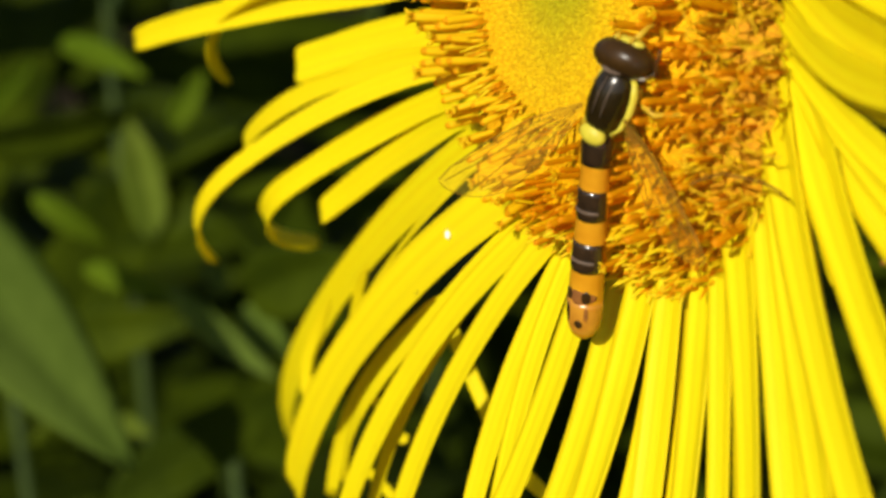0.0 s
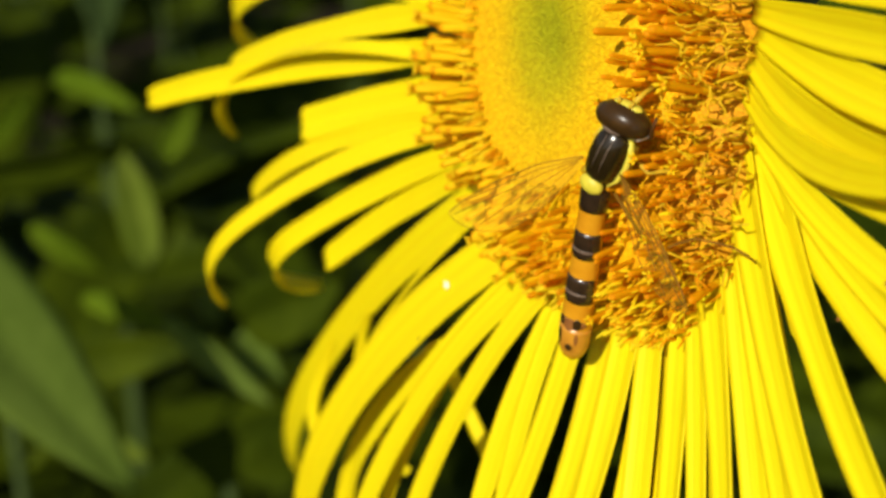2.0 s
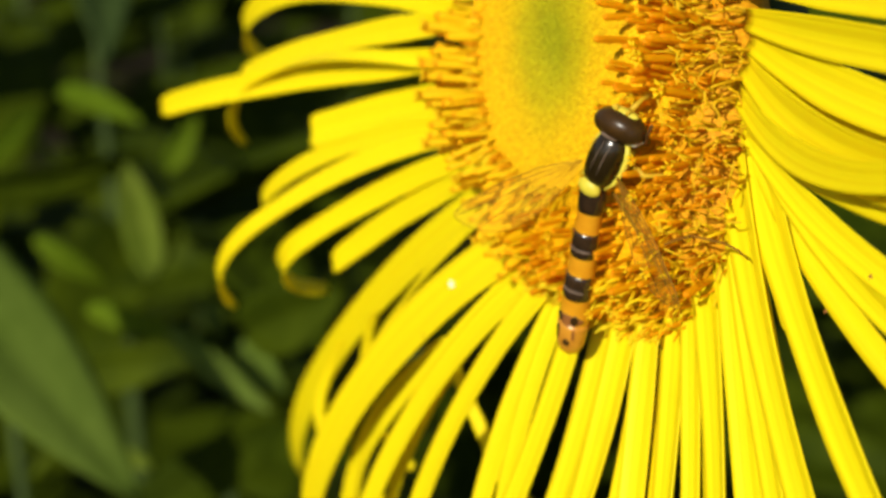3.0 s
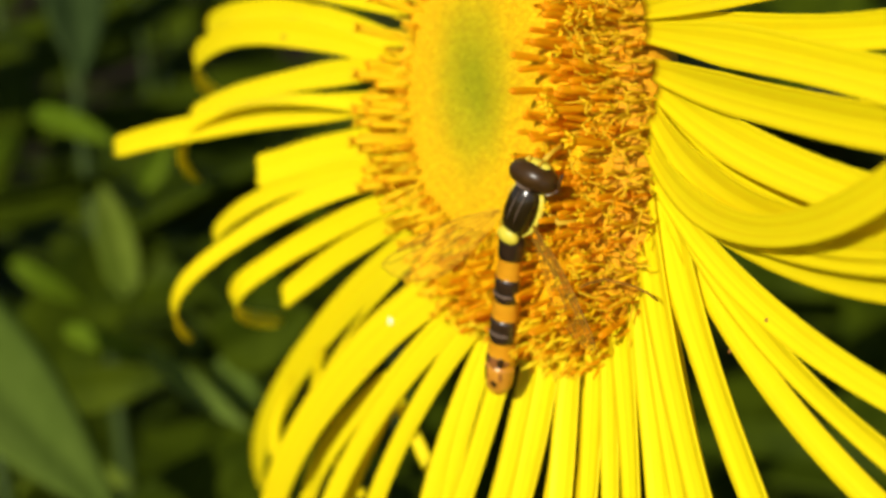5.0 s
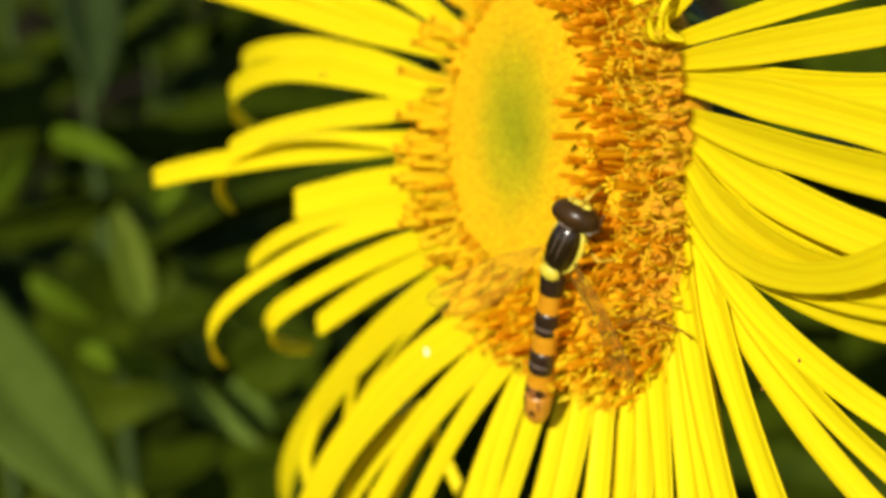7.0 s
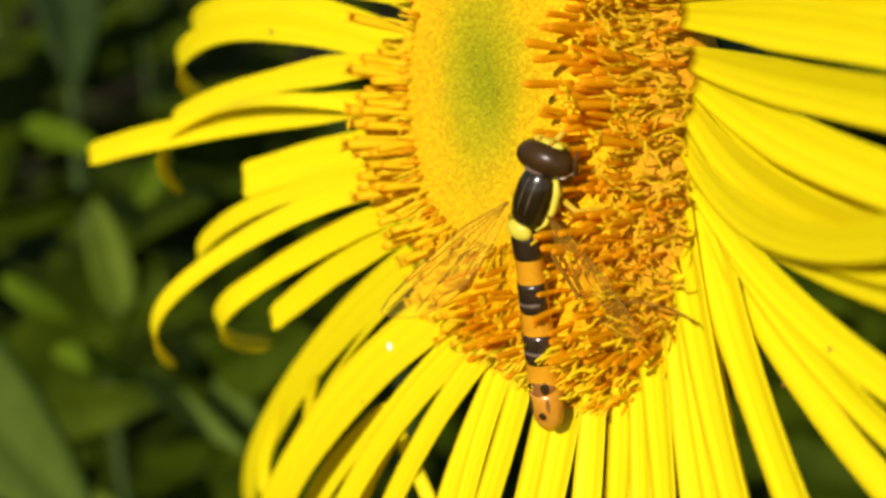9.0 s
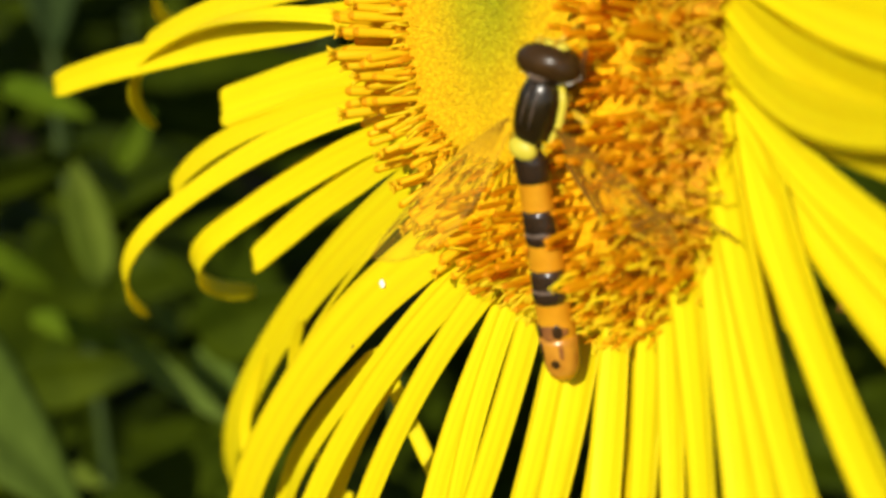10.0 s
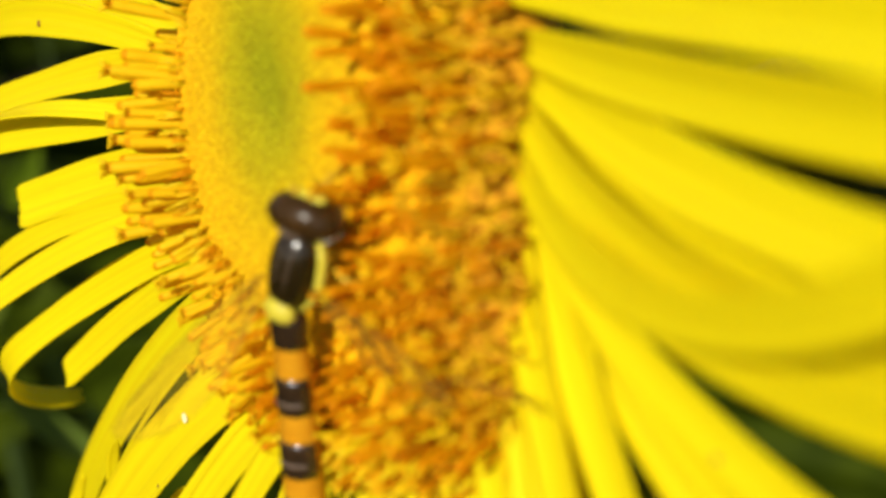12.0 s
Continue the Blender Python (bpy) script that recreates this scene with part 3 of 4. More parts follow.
def disc_florets():
    rng = random.Random(21)
    buds = [bud_mesh(k) for k in range(6)]
    younger = [bud_mesh(k, True) for k in range(6)]
    opened = [open_mesh(k) for k in range(6)]
    near, far = [], []
    fringe = [fringe_mesh(k) for k in range(6)]
    n = 1350
    for i in range(n):
        r = math.sqrt((i + 0.5) / n)
        w = i * 2.399963 + rng.uniform(-0.03, 0.03)
        r2 = r + rng.uniform(-0.012, 0.012)
        x, y = DX * r2 * math.cos(w), DY * r2 * math.sin(w)
        deg = math.degrees(math.atan2(y, x))
        x, y, up = swollen(x, y, r)
        inner = math.hypot(x / (0.0053 if x > 0 else 0.0060), (y - 0.0013) / 0.0074)     # the still closed middle, longer than wide
        if inner < rng.uniform(0.95, 1.05):
            continue
        o = r + rng.uniform(-0.06, 0.06)
        lean = 0.22 * max(0, (r - 0.5) / 0.5) - 0.06 + rng.uniform(-0.10, 0.10) + (0.36 if x < -0.003 else 0.0) + (0.18 if y < -0.003 else 0.0)
        if inner < 1.25 and rng.random() < (0.55 if x < 0 else 0.45):
            continue
        if rng.random() < (0.58 if x < -0.004 else 0.08 if o < 0.85 else 0.0):
            continue
        open_from = 0.91 if -46 < deg < 109 else 1.2     # one side is ahead of the other
        if -125 < deg < -55 and o > 0.93:
            me, size = rng.choice(fringe), rng.uniform(0.6, 1.0)
        elif o < open_from:
            me = rng.choice(younger if x < -0.002 else buds)
            size = rng.uniform(0.80, 1.15) * (0.9 if inner < 1.12 else 1.0) * (1.18 if x > 0 else 1.08)
            size *= 0.72 if x < 0.004 and y < -0.003 else 1.0
            size *= 0.68 if x > 0 and i % 5 < 2 else 1.0     # two in five are still short
            size *= 0.80 if 0.0015 < x < 0.0082 and -0.0105 < y < -0.0015 else 1.0     # trodden down under the fly
        else:
            me, size = rng.choice(opened), rng.uniform(0.75, 1.05)
        m = Matrix.Translation((0, 0, up)) @ leaning(x, y, min(r2, 1.0), lean, rng.uniform(0, 6.28), size)
        (near if x > 0 and y < 0.004 else far).append((me, m))
    for i in range(170):      # short golden ones that soften the shoulder of the closed middle
        w, f = rng.uniform(1.6, 4.9), rng.uniform(0.92, 1.04)
        x, y = 0.0060 * f * math.cos(w), 0.0013 + 0.0074 * f * math.sin(w)
        r = math.hypot(x / DX, y / DY)
        far.append((rng.choice(fringe), leaning(x, y, r, 0.35 + 0.9 * (f - 0.9) / 0.22 + rng.uniform(-0.2, 0.2), rng.uniform(0, 6.28), rng.uniform(0.35, 0.6) + 0.5 * (f - 0.9) / 0.22)))
    for i in range(480):      # late florets crowded on the full side, down to the hanging rays
        deg, r = rng.gauss(-72, 20), rng.uniform(0.86, 1.02)
        x, y, up = swollen(DX * r * math.cos(radians(deg)), DY * r * math.sin(radians(deg)), r)
        lean = 0.25 + rng.uniform(-0.2, 0.5)
        far.append((rng.choice(fringe), Matrix.Translation((0, 0, up)) @ leaning(x, y, min(r, 1.0), lean, rng.uniform(0, 6.28), rng.uniform(0.5, 0.95))))
    sticks = [stick_mesh(k) for k in range(6)]
    for i in range(470):      # a tangle of spent styles along the rim that opened first
        deg, r = rng.uniform(-62, 112), 1.0 - 0.19 * rng.random() ** 1.6
        x, y, up = swollen(DX * r * math.cos(radians(deg)), DY * r * math.sin(radians(deg)), r)
        if x < 0.0078 and y < -0.002:     # the fly stands there
            continue
        high = rng.uniform(0.0001, 0.0015) * (0.6 if r > 0.97 or y < 0 else 1.0)
        far.append((rng.choice(sticks), Matrix.Translation((0, 0, up + high)) @ leaning(x, y, r, rng.uniform(-1.2, 0.7), rng.uniform(0, 6.28), rng.uniform(0.8, 1.2)) @ Matrix.Rotation(rng.uniform(-0.8, 0.8), 4, "X")))
    for me, m in near[:300]:
        ob = new(me.name.split(".")[0], me)
        ob.parent = disc_ob
        ob.matrix_basis = m
    shapes = {}
    rest = {}
    for me, m in near[300:] + far:
        if me.name not in shapes:
            shapes[me.name] = ([v.co.copy() for v in me.vertices], [(me.materials[p.material_index].name, tuple(p.vertices)) for p in me.polygons])
        vs, fs = shapes[me.name]
        for mat in {f[0] for f in fs}:
            verts, faces = rest.setdefault(mat, ([], []))
            base = len(verts)
            used = sorted({i for name, f in fs if name == mat for i in f})
            slot = {i: base + k for k, i in enumerate(used)}
            verts.extend(m @ vs[i] for i in used)
            faces.extend(tuple(slot[i] for i in f) for name, f in fs if name == mat)
    for mat, (verts, faces) in rest.items():
        me = bpy.data.meshes.new("floret_ring")
        me.from_pydata(verts, [], faces)
        for p in me.polygons:
            p.use_smooth = True
        me.materials.append(bpy.data.materials[mat])
        ob = new("floret_ring", me)
        ob.parent = disc_ob
        tagged(ob, kind="stuff")


def involucre_and_stem():
    bm = bmesh.new()
    st = [(-0.0085, 0.0022), (-0.0075, 0.0055), (-0.005, 0.0085), (-0.002, 0.0096), (-0.0012, 0.0090)]
    join_into(bm, capsule_shape(28, st), Matrix.Diagonal((1, RY / RX, 1, 1)))
    part("involucre", bm, GREEN, flower, "green cup of bracts behind the rays")
    bm = bmesh.new()
    inv = HEAD.inverted()
    a = HEAD @ Vector((0, 0, -0.008))
    back = (HEAD.to_3x3() @ Vector((0, 0, -1))).normalized()
    pts = [a, a + back * 0.012, a + back * 0.024 + Vector((0, 0, -0.012)), a + back * 0.030 + Vector((0, 0, -0.05)), Vector((a.x + 0.028, a.y + 0.03, 0.5)), Vector((a.x + 0.03, a.y + 0.035, -0.02))]
    tube(bm, [inv @ p for p in pts], [0.0022, 0.0021, 0.0021, 0.0023, 0.0035, 0.0045], 12)
    part("stem", bm, GREEN, flower)


involucre_and_stem()

# ---------------------------------------------------------------- background plants
def leaf_rows(length, width, droop, fold, wave, n=18, m=8):
    """A lance-shaped leaf along +x, its upper face to +z."""
    rows = []
    x = z = 0.0
    for k in range(n + 1):
        s = k / n
        el = -droop * s
        w = width * max(0.02, 1.75 * (0.02 + s) ** 0.55 * (1.0 - s) ** 0.85)
        nor = Vector((-math.sin(el), 0, math.cos(el)))
        pts = []
        for i in range(m + 1):
            u = 2 * i / m - 1
            lift = fold * abs(u) * w / 2 - 0.05 * w * math.exp(-(u * 6) ** 2) + wave * w * math.sin(9 * s + 2 * u) * abs(u)
            pts.append(Vector((x, u * w / 2, z)) + nor * lift)
        rows.append((pts, [nor] * (m + 1)))
        x += math.cos(el) * length / n
        z += math.sin(el) * length / n
    return rows


def leaf_mesh(length, width, droop, fold, wave, mat):
    bm = bmesh.new()
    sheet(bm, leaf_rows(length, width, droop, fold, wave), 0.0004)
    bmesh.ops.recalc_face_normals(bm, faces=bm.faces)
    me = bpy.data.meshes.new("leaf")
    bm.to_mesh(me)
    bm.free()
    for p in me.polygons:
        p.use_smooth = True
    me.materials.append(mat)
    return me


def leaf_pose(foot, tip, tilt):
    """From foot to tip; tilt turns the blade about its length, 0 being turned to the open side of the bed."""
    d = (Vector(tip) - Vector(foot)).normalized()
    side = Vector((0.35, -0.8, 0.5)).cross(d).normalized()
    up = d.cross(side)
    m = Matrix((d, side, up)).transposed().to_4x4()
    return Matrix.Translation(foot) @ m @ Matrix.Rotation(radians(tilt), 4, "X")


def garden_plant(label, foot, height, stem_top, leaves, filler, seed, bare_from=0.0, big=1.0):
    """A leafy stem: leaves with fixed feet and tips, and others up the stem."""
    rng = random.Random(seed)
    plant = tagged(new("leafy_plant"), label, "plant", "plants behind the flower")
    plant.location = foot
    base = Vector(foot)
    top = Vector(stem_top)
    bm = bmesh.new()
    pts = [Vector((0, 0, -0.02)), (top - base) * 0.35 + Vector((0.008, 0.004, 0)), (top - base) * 0.7, top - base]
    tube(bm, pts, [0.004, 0.0030, 0.0016, 0.0008], 10)
    part("stem", bm, GREEN, plant)
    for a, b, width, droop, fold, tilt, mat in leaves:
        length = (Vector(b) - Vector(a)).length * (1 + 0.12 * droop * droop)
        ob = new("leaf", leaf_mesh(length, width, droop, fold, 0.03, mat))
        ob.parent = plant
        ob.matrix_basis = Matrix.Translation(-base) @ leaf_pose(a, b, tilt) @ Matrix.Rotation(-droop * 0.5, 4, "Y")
    kinds = [leaf_mesh(big * rng.uniform(0.08, 0.13), big * rng.uniform(0.024, 0.040), rng.uniform(0.4, 1.1), rng.uniform(0.1, 0.5), 0.05, LEAF) for _ in range(4)]
    for k in range(filler):
        s = bare_from + (1 - bare_from) * (k + 0.5) / filler
        p = (top - base) * s
        w = k * 2.4 + rng.uniform(-0.4, 0.4)
        ob = new("leaf", rng.choice(kinds))
        ob.parent = plant
        ob.matrix_basis = Matrix.Translation(p) @ Matrix.Rotation(w, 4, "Z") @ Matrix.Rotation(rng.uniform(-0.6, 0.2), 4, "Y") @ Matrix.Rotation(rng.uniform(-0.4, 0.4), 4, "X")
    return plant


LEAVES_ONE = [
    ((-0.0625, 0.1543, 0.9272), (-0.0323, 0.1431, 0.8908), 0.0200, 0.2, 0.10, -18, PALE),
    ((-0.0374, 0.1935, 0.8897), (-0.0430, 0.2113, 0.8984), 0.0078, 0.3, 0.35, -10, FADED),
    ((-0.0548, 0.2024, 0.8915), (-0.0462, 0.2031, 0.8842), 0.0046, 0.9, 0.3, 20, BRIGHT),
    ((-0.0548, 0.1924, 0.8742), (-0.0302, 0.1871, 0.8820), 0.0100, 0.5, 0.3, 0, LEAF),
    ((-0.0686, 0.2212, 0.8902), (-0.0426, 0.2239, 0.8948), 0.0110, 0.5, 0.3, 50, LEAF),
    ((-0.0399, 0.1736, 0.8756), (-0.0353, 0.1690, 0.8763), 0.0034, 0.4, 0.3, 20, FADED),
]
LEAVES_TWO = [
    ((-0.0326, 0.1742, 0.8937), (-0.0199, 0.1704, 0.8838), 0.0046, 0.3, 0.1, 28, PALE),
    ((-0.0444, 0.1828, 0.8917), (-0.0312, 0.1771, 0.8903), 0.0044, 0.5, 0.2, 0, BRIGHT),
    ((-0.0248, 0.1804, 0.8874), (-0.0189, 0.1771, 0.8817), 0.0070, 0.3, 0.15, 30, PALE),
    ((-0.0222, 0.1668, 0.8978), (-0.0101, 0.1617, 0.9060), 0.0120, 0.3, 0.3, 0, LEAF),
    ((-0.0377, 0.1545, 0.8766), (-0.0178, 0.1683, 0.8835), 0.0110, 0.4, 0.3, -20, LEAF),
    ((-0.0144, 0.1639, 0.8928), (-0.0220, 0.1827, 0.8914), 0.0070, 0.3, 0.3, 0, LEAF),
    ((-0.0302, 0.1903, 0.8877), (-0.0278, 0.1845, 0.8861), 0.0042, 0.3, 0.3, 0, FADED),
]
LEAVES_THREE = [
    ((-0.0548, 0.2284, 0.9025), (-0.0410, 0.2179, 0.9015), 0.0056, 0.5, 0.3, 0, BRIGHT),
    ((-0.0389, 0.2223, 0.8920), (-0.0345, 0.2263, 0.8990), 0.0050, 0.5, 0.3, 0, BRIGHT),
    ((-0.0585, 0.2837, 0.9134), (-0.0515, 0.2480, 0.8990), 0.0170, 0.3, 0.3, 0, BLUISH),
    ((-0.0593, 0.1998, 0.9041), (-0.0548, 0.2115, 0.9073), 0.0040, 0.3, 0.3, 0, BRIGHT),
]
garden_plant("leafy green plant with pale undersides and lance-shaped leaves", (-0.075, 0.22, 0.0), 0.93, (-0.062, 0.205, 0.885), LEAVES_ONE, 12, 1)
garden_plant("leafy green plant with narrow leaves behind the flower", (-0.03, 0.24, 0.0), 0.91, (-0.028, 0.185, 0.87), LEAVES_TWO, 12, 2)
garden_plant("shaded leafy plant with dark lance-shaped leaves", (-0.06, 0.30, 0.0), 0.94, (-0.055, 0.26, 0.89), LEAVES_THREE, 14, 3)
back_rng = random.Random(8)
for k in range(30):
    x, y = -0.30 + 0.021 * k + back_rng.uniform(-0.03, 0.03), 0.30 + 0.08 * (k % 4) + back_rng.uniform(-0.02, 0.02)
    garden_plant("dark leafy plant in the shade of the bed", (x, y, 0.0), 0.9, (x + back_rng.uniform(-0.02, 0.02), y, back_rng.uniform(0.80, 0.93)), [], 26, 100 + k, 0.25)
for k in range(28):
    x, y = -0.85 + 0.06 * k + back_rng.uniform(-0.04, 0.04), 0.75 + 0.28 * (k % 4) + back_rng.uniform(-0.08, 0.08)
    garden_plant("dark leafy plant further back in the bed", (x, y, 0.0), 0.8, (x, y, back_rng.uniform(0.6, 0.85)), [], 22, 200 + k, 0.1, 2.0)

# ---------------------------------------------------------------- small things on the flower
def specks():
    """Pollen and brown flecks that lie on the rays (x, y in millimetres in the flower's space)."""
    for name, ray, lift, x, y, r, mat, label in (("pollen_grain", RAYS_OUTER[3], 0.0, -11.21, -9.94, 0.20, DUST, "white speck on a ray"),
                                                 ("fleck", RAYS_OUTER[3], 0.0, -13.24, -12.86, 0.17, SPECK, "brown fleck on a ray"),
                                                 ("fleck", RAYS_UPPER[4], 0.13, -21.4, 6.22, 0.16, SPECK, "brown fleck on a ray"),
                                                 ("fleck", RAYS_NEAR[2], 0.26, 18.4, -9.8, 0.15, SPECK, "brown fleck on a ray"),
                                                 ("fleck", RAYS_NEAR[0], 0.0, 14.6, -11.4, 0.10, SPECK, "brown fleck on a ray")):
        path = ray_path(*ray[:7], ray[8], 60)
        p, side, nor = min(path, key=lambda q: (q[0].x * 1000 - x) ** 2 + (q[0].y * 1000 - y) ** 2)
        away = max(-0.35, min(0.35, (Vector((x / 1000, y / 1000, p.z)) - p).dot(side) * 1000 / ray[7]))
        at = p + side * away * ray[7] / 1000 + nor * 0.00007 + Vector((0, 0, lift / 1000))
        turn = Matrix((side, nor.cross(side), nor)).transposed().to_4x4()
        bm = bmesh.new()
        ball(bm, at, r * 0.001, r * 0.0008, r * 0.0004, 12, 8, turn)
        part(name, bm, mat, flower, label)


def curled_bits():
    """Short twisted ligules over the rim of the disc."""
    rng = random.Random(4)
    for x, y, turn, length in ((7.9, 6.2, 200, 1.7), (8.6, 5.6, 260, 2.2), (9.6, 5.4, 280, 2.3), (10.2, 6.3, 250, 2.6), (9.0, 4.6, 180, 1.5)):
        bm = bmesh.new()
        rows = []
        p = Vector((x, y, 0.6)) * 0.001
        az, el = radians(turn), radians(55)
        for k in range(15):
            t = Vector((math.cos(el) * math.cos(az), math.cos(el) * math.sin(az), math.sin(el)))
            side = Vector((-math.sin(az), math.cos(az), 0.4)).normalized()
            nor = t.cross(side).normalized()
            w = 0.00036 * math.sin(math.pi * (0.15 + 0.8 * k / 14))
            rows.append(([p + side * w * u + nor * w * 0.5 * (u * u) for u in (-1, -0.5, 0, 0.5, 1)], [nor] * 5))
            p += t * (length / 14 / 1000)
            az += rng.uniform(-0.12, 0.2)
            el -= 0.11
        sheet(bm, rows, 0.00008)
        part("curled_ligule", bm, PETAL, flower, "small twisted yellow ligule")


specks()
curled_bits()

# ---------------------------------------------------------------- the hoverfly
MM = 0.001
FM = 0.00109     # one unit of the fly's own measures
fly = tagged(new("hoverfly"), "slender hoverfly with black and orange banded abdomen on the disc", "insect")


def build_fly():
    # its own space: y forwards, z up, x to its right; origin in the thorax
    def v(x, y, z):
        return Vector((x, y, z)) * FM
    bm = bmesh.new()
    st = [(-1.25, 0.28), (-1.15, 0.50), (-0.8, 0.68), (-0.2, 0.76), (0.4, 0.73), (0.8, 0.61), (1.05, 0.42), (1.15, 0.2)]
    join_into(bm, capsule_shape(24, [(y * FM, r * FM) for y, r in st]), Matrix.Rotation(-math.pi / 2, 4, "X") @ Matrix.Diagonal((1, 0.95, 1, 1)))
    thorax = part("thorax", bm, BRONZE, fly, "glossy bronze-black thorax")
    for sx, side in ((-1, -0.15), (1, 0.05)):
        bm = bmesh.new()
        tube(bm, [v(sx * 0.52, 0.96, side), v(sx * 0.73, 0.5, side), v(sx * 0.79, -0.1, side), v(sx * 0.70, -0.75, side + 0.03), v(sx * 0.50, -1.1, 0.20)], [0.11 * FM, (0.13 + 0.03 * sx) * FM, (0.12 + 0.03 * sx) * FM, 0.11 * FM, 0.06 * FM], 8)
        part("side_stripe", bm, LEMON, thorax, "lemon yellow stripe")
        for y, z, ry in ((0.45, -0.25, 0.25), (-0.15, -0.32, 0.30)):
            bm = bmesh.new()
            ball(bm, v(sx * 0.66, y, z), 0.17 * FM, ry * FM, 0.24 * FM, 12, 8)
            part("side_plate", bm, LEMON, thorax, "yellow plate")
    bm = bmesh.new()
    ball(bm, v(0, -1.28, 0.40), 0.50 * FM, 0.36 * FM, 0.26 * FM, 18, 10)
    part("scutellum", bm, LEMON, thorax, "lemon yellow scutellum")
    for x in (-0.16, 0.16):      # faint dusted lines along the back
        bm = bmesh.new()
        tube(bm, [v(x, 0.85, 0.57), v(x, 0.4, 0.715), v(x, -0.1, 0.745), v(x, -0.5, 0.71)], [0.01 * FM, 0.022 * FM, 0.022 * FM, 0.01 * FM], 6)
        part("dust_line", bm, DULL, thorax)
    # head
    bm = bmesh.new()
    ball(bm, v(0, 1.58, -0.18), 0.72 * FM, 0.44 * FM, 0.60 * FM, 20, 12)
    head = part("head", bm, LEMON, fly, "pale yellow face")
    for sx in (-1, 1):
        bm = bmesh.new()
        ball(bm, v(sx * 0.24, 1.52, 0.10), 0.86 * FM, 0.56 * FM, 0.64 * FM, 28, 18, Matrix.Rotation(sx * -0.12, 4, "Z"))
        part("eye", bm, EYE_BROWN, head, "large dark brown eye")
        bm = bmesh.new()
        tube(bm, [v(sx * 0.45, 1.04, 0.34), v(sx * 0.80, 1.10, 0.18), v(sx * 1.04, 1.28, -0.02)], [0.05 * FM, 0.10 * FM, 0.06 * FM], 7)
        part("eye_rim", bm, DUST, head, "white rim behind the eye")
        bm = bmesh.new()
        tube(bm, [v(sx * 0.16, 1.98, 0.20), v(sx * 0.24, 2.14, 0.30), v(sx * 0.30, 2.32, 0.30)], [0.05 * FM, 0.09 * FM, 0.05 * FM], 7)
        part("antenna", bm, AMBER, head)
    bm = bmesh.new()
    ball(bm, v(0, 1.55, 0.22), 0.94 * FM, 0.57 * FM, 0.60 * FM, 24, 14)
    part("eye_seam", bm, EYE_BROWN, head, "dark brown band where the eyes meet")
    bm = bmesh.new()
    ball(bm, v(-0.12, 1.13, 0.50), 0.42 * FM, 0.16 * FM, 0.16 * FM, 16, 8)
    part("occiput", bm, DULL, head, "dull brown back of the head")
    bm = bmesh.new()
    ball(bm, v(0.05, 2.06, 0.10), 0.60 * FM, 0.14 * FM, 0.26 * FM, 14, 8)
    part("frons", bm, LEMON, head, "pale yellow brow")
    bm = bmesh.new()
    tube(bm, [v(0, 2.0, -0.4), v(0.05, 2.3, -0.9), v(0.1, 2.35, -1.5)], [0.12 * FM, 0.09 * FM, 0.12 * FM], 8)
    part("mouthpart", bm, AMBER, head)
    neck = Matrix.Translation(v(0, 1.25, 0.1))
    head.matrix_basis = neck @ Matrix.Rotation(radians(9), 4, "Z") @ Matrix.Diagonal((1.0, 1.0, 1.0, 1)) @ neck.inverted()      # the head is turned a little
    bm = bmesh.new()
    tube(bm, [v(0.45, 0.75, -0.55), v(1.12, 1.45, -0.10), v(1.18, 1.95, 0.35), v(1.30, 2.60, 0.70)], [0.12 * FM, 0.10 * FM, 0.075 * FM, 0.05 * FM], 7)
    part("leg", bm, VEIN, fly, "dark front leg stretched forwards")
    # abdomen: origin at its joint behind the thorax; a little pinched between its plates
    shape = [(0.00, 0.420), (0.37, 0.546), (1.09, 0.525), (1.20, 0.514), (2.07, 0.536), (2.94, 0.557), (3.05, 0.546), (3.92, 0.578), (4.85, 0.609), (4.96, 0.598), (5.67, 0.630), (6.43, 0.640), (7.03, 0.598), (7.47, 0.441), (7.70, 0.168)]

    def girth(s):
        for (a, ra), (b, rb) in zip(shape, shape[1:]):
            if s <= b:
                return ra + (rb - ra) * (s - a) / (b - a)
        return 0.1
    lay = Matrix.Rotation(math.pi / 2, 4, "X") @ Matrix.Diagonal((1, 0.85, 1, 1))
    bm = bmesh.new()
    join_into(bm, capsule_shape(24, [(s * FM, r * FM) for s, r in shape]), lay)
    abdomen = part("abdomen", bm, ORANGE, fly, "long glossy orange abdomen with black bands")

    def band(s0, s1, reach, name, mat, notch=0.0, proud=0.012, about=0.0):
        """A plate over the back from s0 to s1, reaching down both flanks; marks are rounded."""
        bm = bmesh.new()
        rows, k1, m1 = [], 6, 16
        for j in range(k1 + 1):
            pts, nrm = [], []
            for i in range(m1 + 1):
                w = about + reach * (2 * i / m1 - 1) * (math.sqrt(1.02 - (2 * j / k1 - 1) ** 2) if name == "dark_mark" else 1.0)
                s = s0 + (s1 - s0) * j / k1 + notch * math.cos(w - about) ** 2 * (j / k1)
                r = girth(s) + proud
                d = Vector((math.sin(w), 0, 0.85 * math.cos(w)))
                pts.append(Vector((d.x * r, -s, d.z * r)) * FM)
                nrm.append(d.normalized())
            rows.append((pts, nrm))
        sheet(bm, rows, 0.02 * FM)
        part(name, bm, mat, abdomen)
    band(0.02, 1.10, 1.9, "black_band", BLACK)
    band(1.98, 3.04, 1.45, "black_band", BLACK, 0.05)
    band(3.90, 4.94, 1.35, "black_band", BLACK, 0.06)
    # pale seams across the black bands, their white glints put into the colour
    band(2.68, 2.77, 0.9, "pale_seam", DULL, 0.02, 0.03)
    band(4.52, 4.60, 0.8, "pale_seam", DULL, 0.02, 0.03)
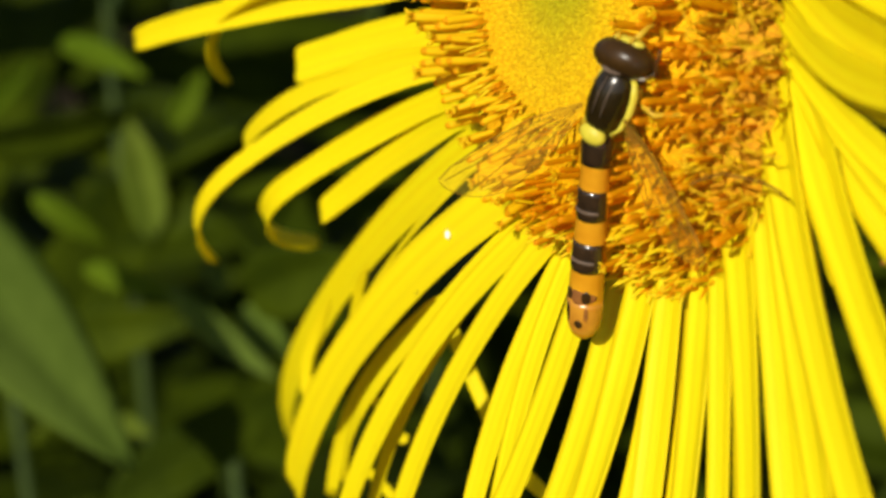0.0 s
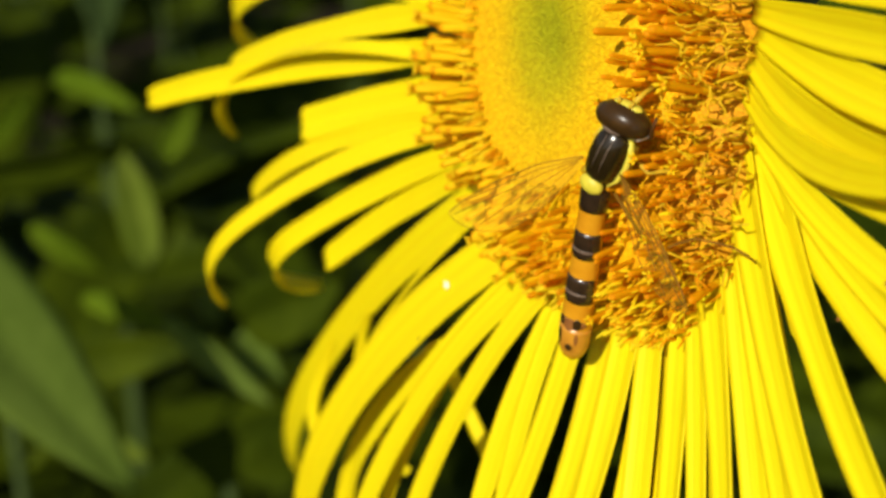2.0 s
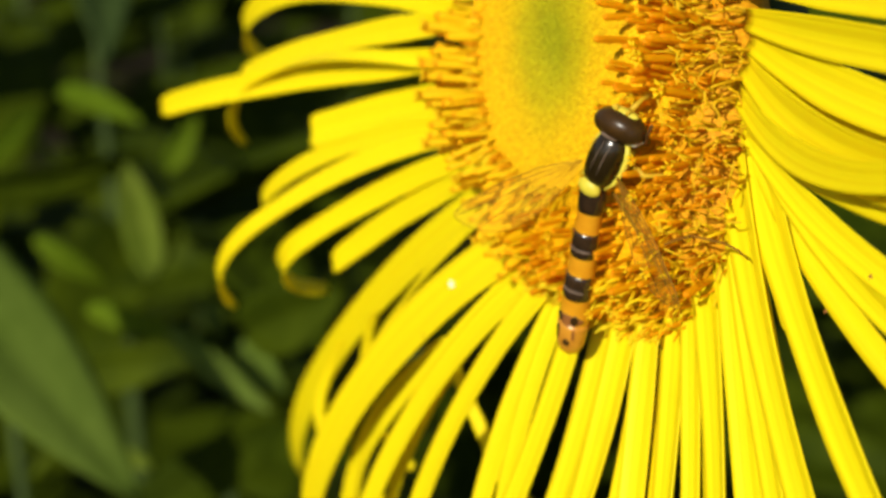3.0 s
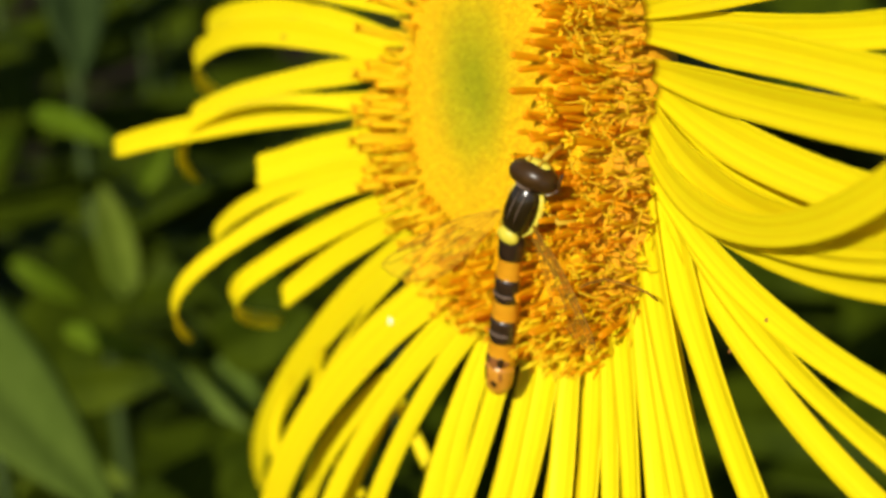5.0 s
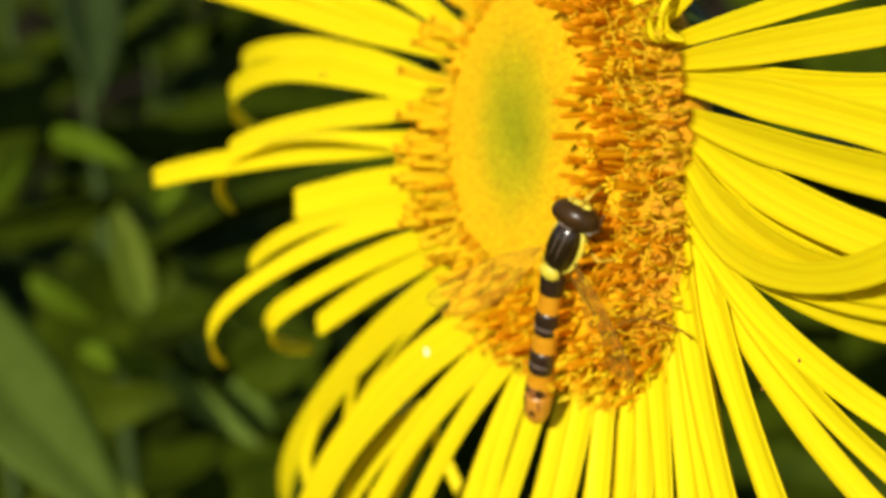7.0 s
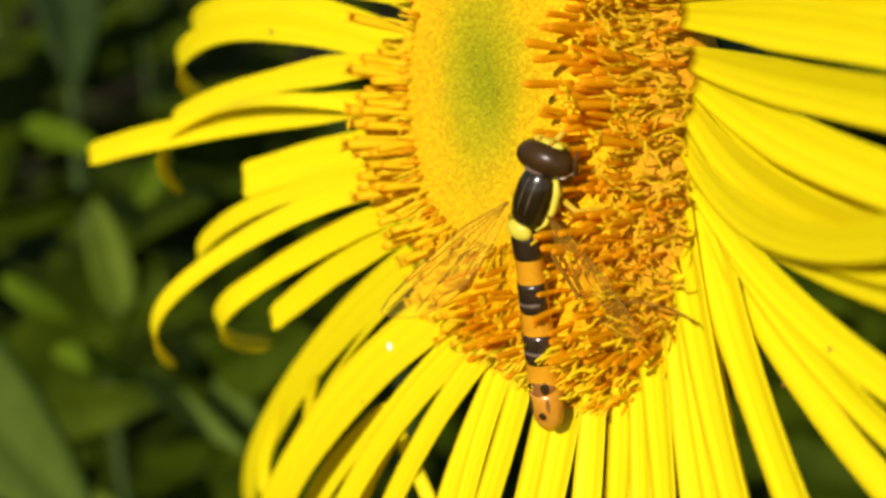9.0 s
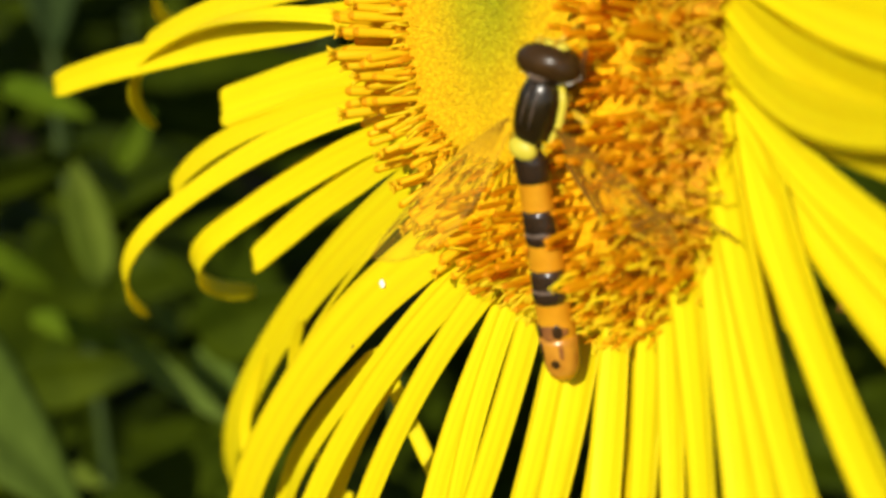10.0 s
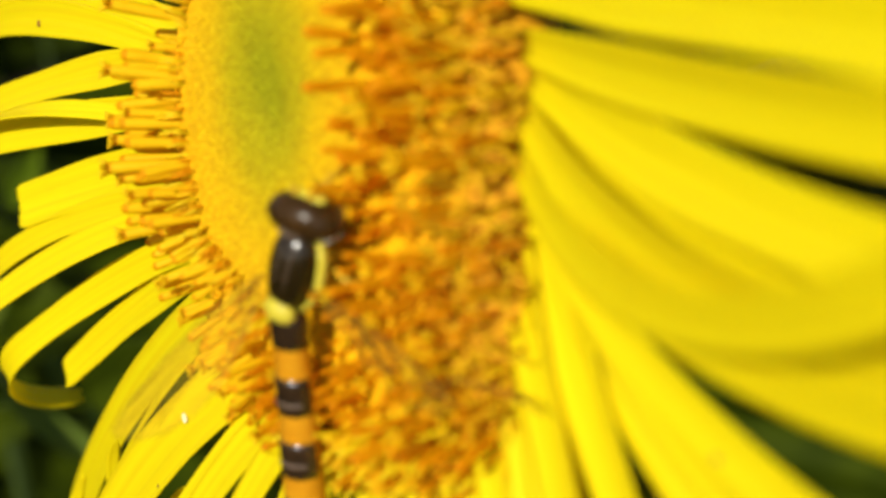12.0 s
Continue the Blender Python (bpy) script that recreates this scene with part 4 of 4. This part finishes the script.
    band(5.66, 6.06, 1.15, "dark_mark", SPECK, 0.10)
    band(5.62, 6.10, 0.26, "dark_mark", EYE_BROWN, 0.0, 0.02, 0.50)
    band(5.64, 6.08, 0.28, "dark_mark", EYE_BROWN, 0.0, 0.02, -0.60)
    band(6.12, 7.55, 2.2, "brown_tip", TIP_BROWN, 0.0, 0.006)
    band(6.20, 6.98, 0.19, "dark_mark", BLACK, 0.0, 0.018, -0.65)
    band(6.25, 6.80, 0.12, "dark_mark", SPECK, 0.0, 0.018, 0.55)
    band(6.78, 7.10, 0.24, "dark_mark", EYE_BROWN, 0.0, 0.018, 0.15)
    # legs; the long right hind leg is apart, for it stays where it is set down
    for sx in (-1, 1):
        for y0, fy, fx, fz in ((0.7, 1.3, 1.5, -1.7), (0.1, 0.2, 2.2, -1.6), (-0.6, -1.9, 1.9, -1.7)):
            if sx == 1 and (y0 < 0 or y0 > 0.5):
                continue
            bm = bmesh.new()
            fx = fx if sx == 1 else 0.55 * fx
            knee = Vector((sx * fx * 0.7, y0 + (fy - y0) * 0.6, -0.15))
            foot = Vector((sx * fx, fy, fz))
            tube(bm, [Vector((sx * 0.45, y0, -0.6)) * FM, knee * FM, (knee * 0.4 + foot * 0.6) * FM, foot * FM, (foot + Vector((sx * 0.35, 0.1, -0.1))) * FM], [0.13 * FM, 0.12 * FM, 0.08 * FM, 0.055 * FM, 0.035 * FM], 7)
            part("leg", bm, AMBER, fly)
    # wings: along x in their own space, leading edge to +y
    wings = []
    for sx in (-1, 1):
        bm = bmesh.new()
        rows = []
        n1, m1 = 24, 8
        L = 6.0 if sx < 0 else 5.5

        def lead(s):
            return 0.10 + 0.34 * math.sin(math.pi * min(1, s) ** 0.8) ** 0.8

        def trail(s):
            return -0.08 - 1.35 * math.sin(math.pi * min(1, s * 0.98 + 0.02) ** 1.35) ** 0.7
        for j in range(n1 + 1):
            s = 0.5 - 0.5 * math.cos(math.pi * j / n1)
            a, b = (lead(s), trail(s)) if j < n1 else (0.03, -0.10)
            pts = [Vector((sx * s * L, a + (b - a) * i / m1, 0.012 * math.sin(s * 9 + i))) * FM for i in range(m1 + 1)]
            rows.append((pts, [Vector((0, 0, 1))] * (m1 + 1)))
        sheet(bm, rows, 0.006 * FM)
        w = part("wing", bm, WING, fly, "clear amber-tinted wing with brown veins")
        for path, r in (([(0, 0.05), (0.3, 0.42), (0.6, 0.42), (0.9, 0.22), (0.99, 0.0)], 0.032),
                        ([(0, 0.0), (0.3, 0.22), (0.6, 0.22), (0.86, 0.20)], 0.024),
                        ([(0, -0.02), (0.3, 0.02), (0.6, -0.08), (0.96, -0.12)], 0.024),
                        ([(0.05, -0.05), (0.3, -0.28), (0.6, -0.62), (0.82, -0.90)], 0.022),
                        ([(0.05, -0.08), (0.2, -0.40), (0.45, -1.05)], 0.018),
                        ([(0.42, -0.02), (0.44, -0.42)], 0.015),
                        ([(0.72, -0.12), (0.76, -0.82)], 0.018),
                        ([(k / 16, trail(k / 16)) for k in range(1, 16)] + [(0.985, -0.25), (0.998, -0.06)], 0.018)):
            bm = bmesh.new()
            tube(bm, [Vector((sx * s * L, y, 0.02)) * FM for s, y in path], [(0.7 if sx < 0 else 0.95) * r * FM] * len(path), 6)
            part("wing_vein", bm, WING_VEIN, w)
        wings.append(w)
    return abdomen, wings


abdomen, wings = build_fly()
disc_florets()


# ---------------------------------------------------------------- what moves
def fly_pose(head, back, roll, drop):
    """The fly's pose from two points on its back line (mm, in the flower's space), rolled about its length."""
    h, s = Vector(head) * MM, Vector(back) * MM
    f = (h - s).normalized()
    side = f.cross(Vector((0, 0, 1))).normalized()
    up = side.cross(f)
    m = Matrix((side, f, up)).transposed().to_4x4()
    o = h.lerp(s, 0.52)
    return HEAD @ Matrix.Translation(o) @ m @ Matrix.Rotation(radians(roll), 4, "Y") @ Matrix.Translation((0, 0, -drop * MM))


ROLL, DROP = 24, 0.3
FLY_ROWS = [   # seconds, head and back of the thorax
    (0.0, (6.26, -3.97, 4.4), (4.35, -6.59, 4.2)),
    (0.5, (6.23, -4.07, 4.4), (4.41, -6.73, 4.2)),
    (1.0, (6.34, -4.12, 4.4), (4.42, -6.75, 4.2)),
    (1.5, (6.85, -3.61, 4.4), (4.65, -6.12, 4.2)),
    (2.0, (7.26, -3.41, 4.4), (5.01, -5.97, 4.2)),
    (2.5, (7.15, -3.49, 4.4), (4.86, -6.05, 4.2)),
    (4.5, (7.14, -3.55, 4.4), (4.91, -6.14, 4.2)),
    (5.0, (7.06, -3.55, 4.4), (4.80, -6.20, 4.2)),
    (5.5, (7.09, -3.58, 4.4), (4.79, -6.26, 4.2)),
    (6.0, (7.27, -3.52, 4.4), (4.96, -6.22, 4.2)),
    (6.5, (7.26, -3.49, 4.4), (5.01, -6.14, 4.2)),
    (7.0, (7.14, -3.45, 4.4), (4.89, -6.10, 4.2)),
    (7.2, (7.14, -3.45, 4.4), (4.89, -6.10, 4.2)),
    (9.0, (6.55, -2.84, 4.4), (4.75, -5.29, 4.2)),
    (9.5, (5.80, -2.80, 4.4), (3.95, -5.45, 4.2)),
    (10.0, (5.87, -3.06, 4.4), (4.30, -5.56, 4.2)),
    (10.5, (5.85, -3.14, 4.4), (4.36, -5.68, 4.2)),
    (11.0, (5.74, -3.15, 4.4), (4.18, -5.96, 4.2)),
    (11.5, (5.25, -3.18, 4.4), (3.42, -6.00, 4.2)),
    (12.0, (5.07, -3.32, 4.4), (3.08, -6.15, 4.2)),
]
FLY_AT = [(t, fly_pose(h, s, ROLL, DROP)) for t, h, s in FLY_ROWS]


def hind_leg():
    """The right hind leg, set down on the rim of the disc; built in the flower's space."""
    bm = bmesh.new()
    pts = [(5.2, -6.0, 3.3), (7.23, -8.60, 3.0), (8.58, -8.22, 3.0), (9.59, -8.03, 2.9), (11.09, -8.35, 2.6), (11.59, -8.64, 2.3), (11.70, -8.99, 1.9)]
    rel = FLY_AT[11][1].inverted() @ HEAD
    tube(bm, [rel @ (Vector(p) * MM) for p in pts], [0.09 * MM, 0.075 * MM, 0.065 * MM, 0.055 * MM, 0.05 * MM, 0.045 * MM, 0.035 * MM], 8)
    return part("leg", bm, WING_VEIN, fly, "thin brown hind leg")


leg = hind_leg()


def motions():
    walk(fly, FLY_AT)
    walk(leg, [(t, m.inverted() @ FLY_AT[11][1]) for t, m in FLY_AT])
    bend = [(0.0, 14.5, 4), (7.2, 13.5, 4), (9.0, 25, 3), (10.5, 23, 3), (12.0, 17, 3)]
    walk(abdomen, [(t, pose(0, -1.29 * FM, 0.05 * FM, lift, 0, yaw)) for t, yaw, lift in bend])
    left = [(0.0, 12, 53), (7.2, 12, 53), (9.0, 26, 66), (12.0, 27, 69)]
    right = [(0.0, -16, -21), (7.2, -16, -21), (9.0, -14, -14), (12.0, -15, 3)]
    walk(wings[0], [(t, pose(-0.72 * FM, -0.60 * FM, 0.34 * FM, -18, dip, a)) for t, dip, a in left])
    walk(wings[1], [(t, pose(0.82 * FM, -0.30 * FM, 0.32 * FM, 20, dip, a)) for t, dip, a in right])


motions()
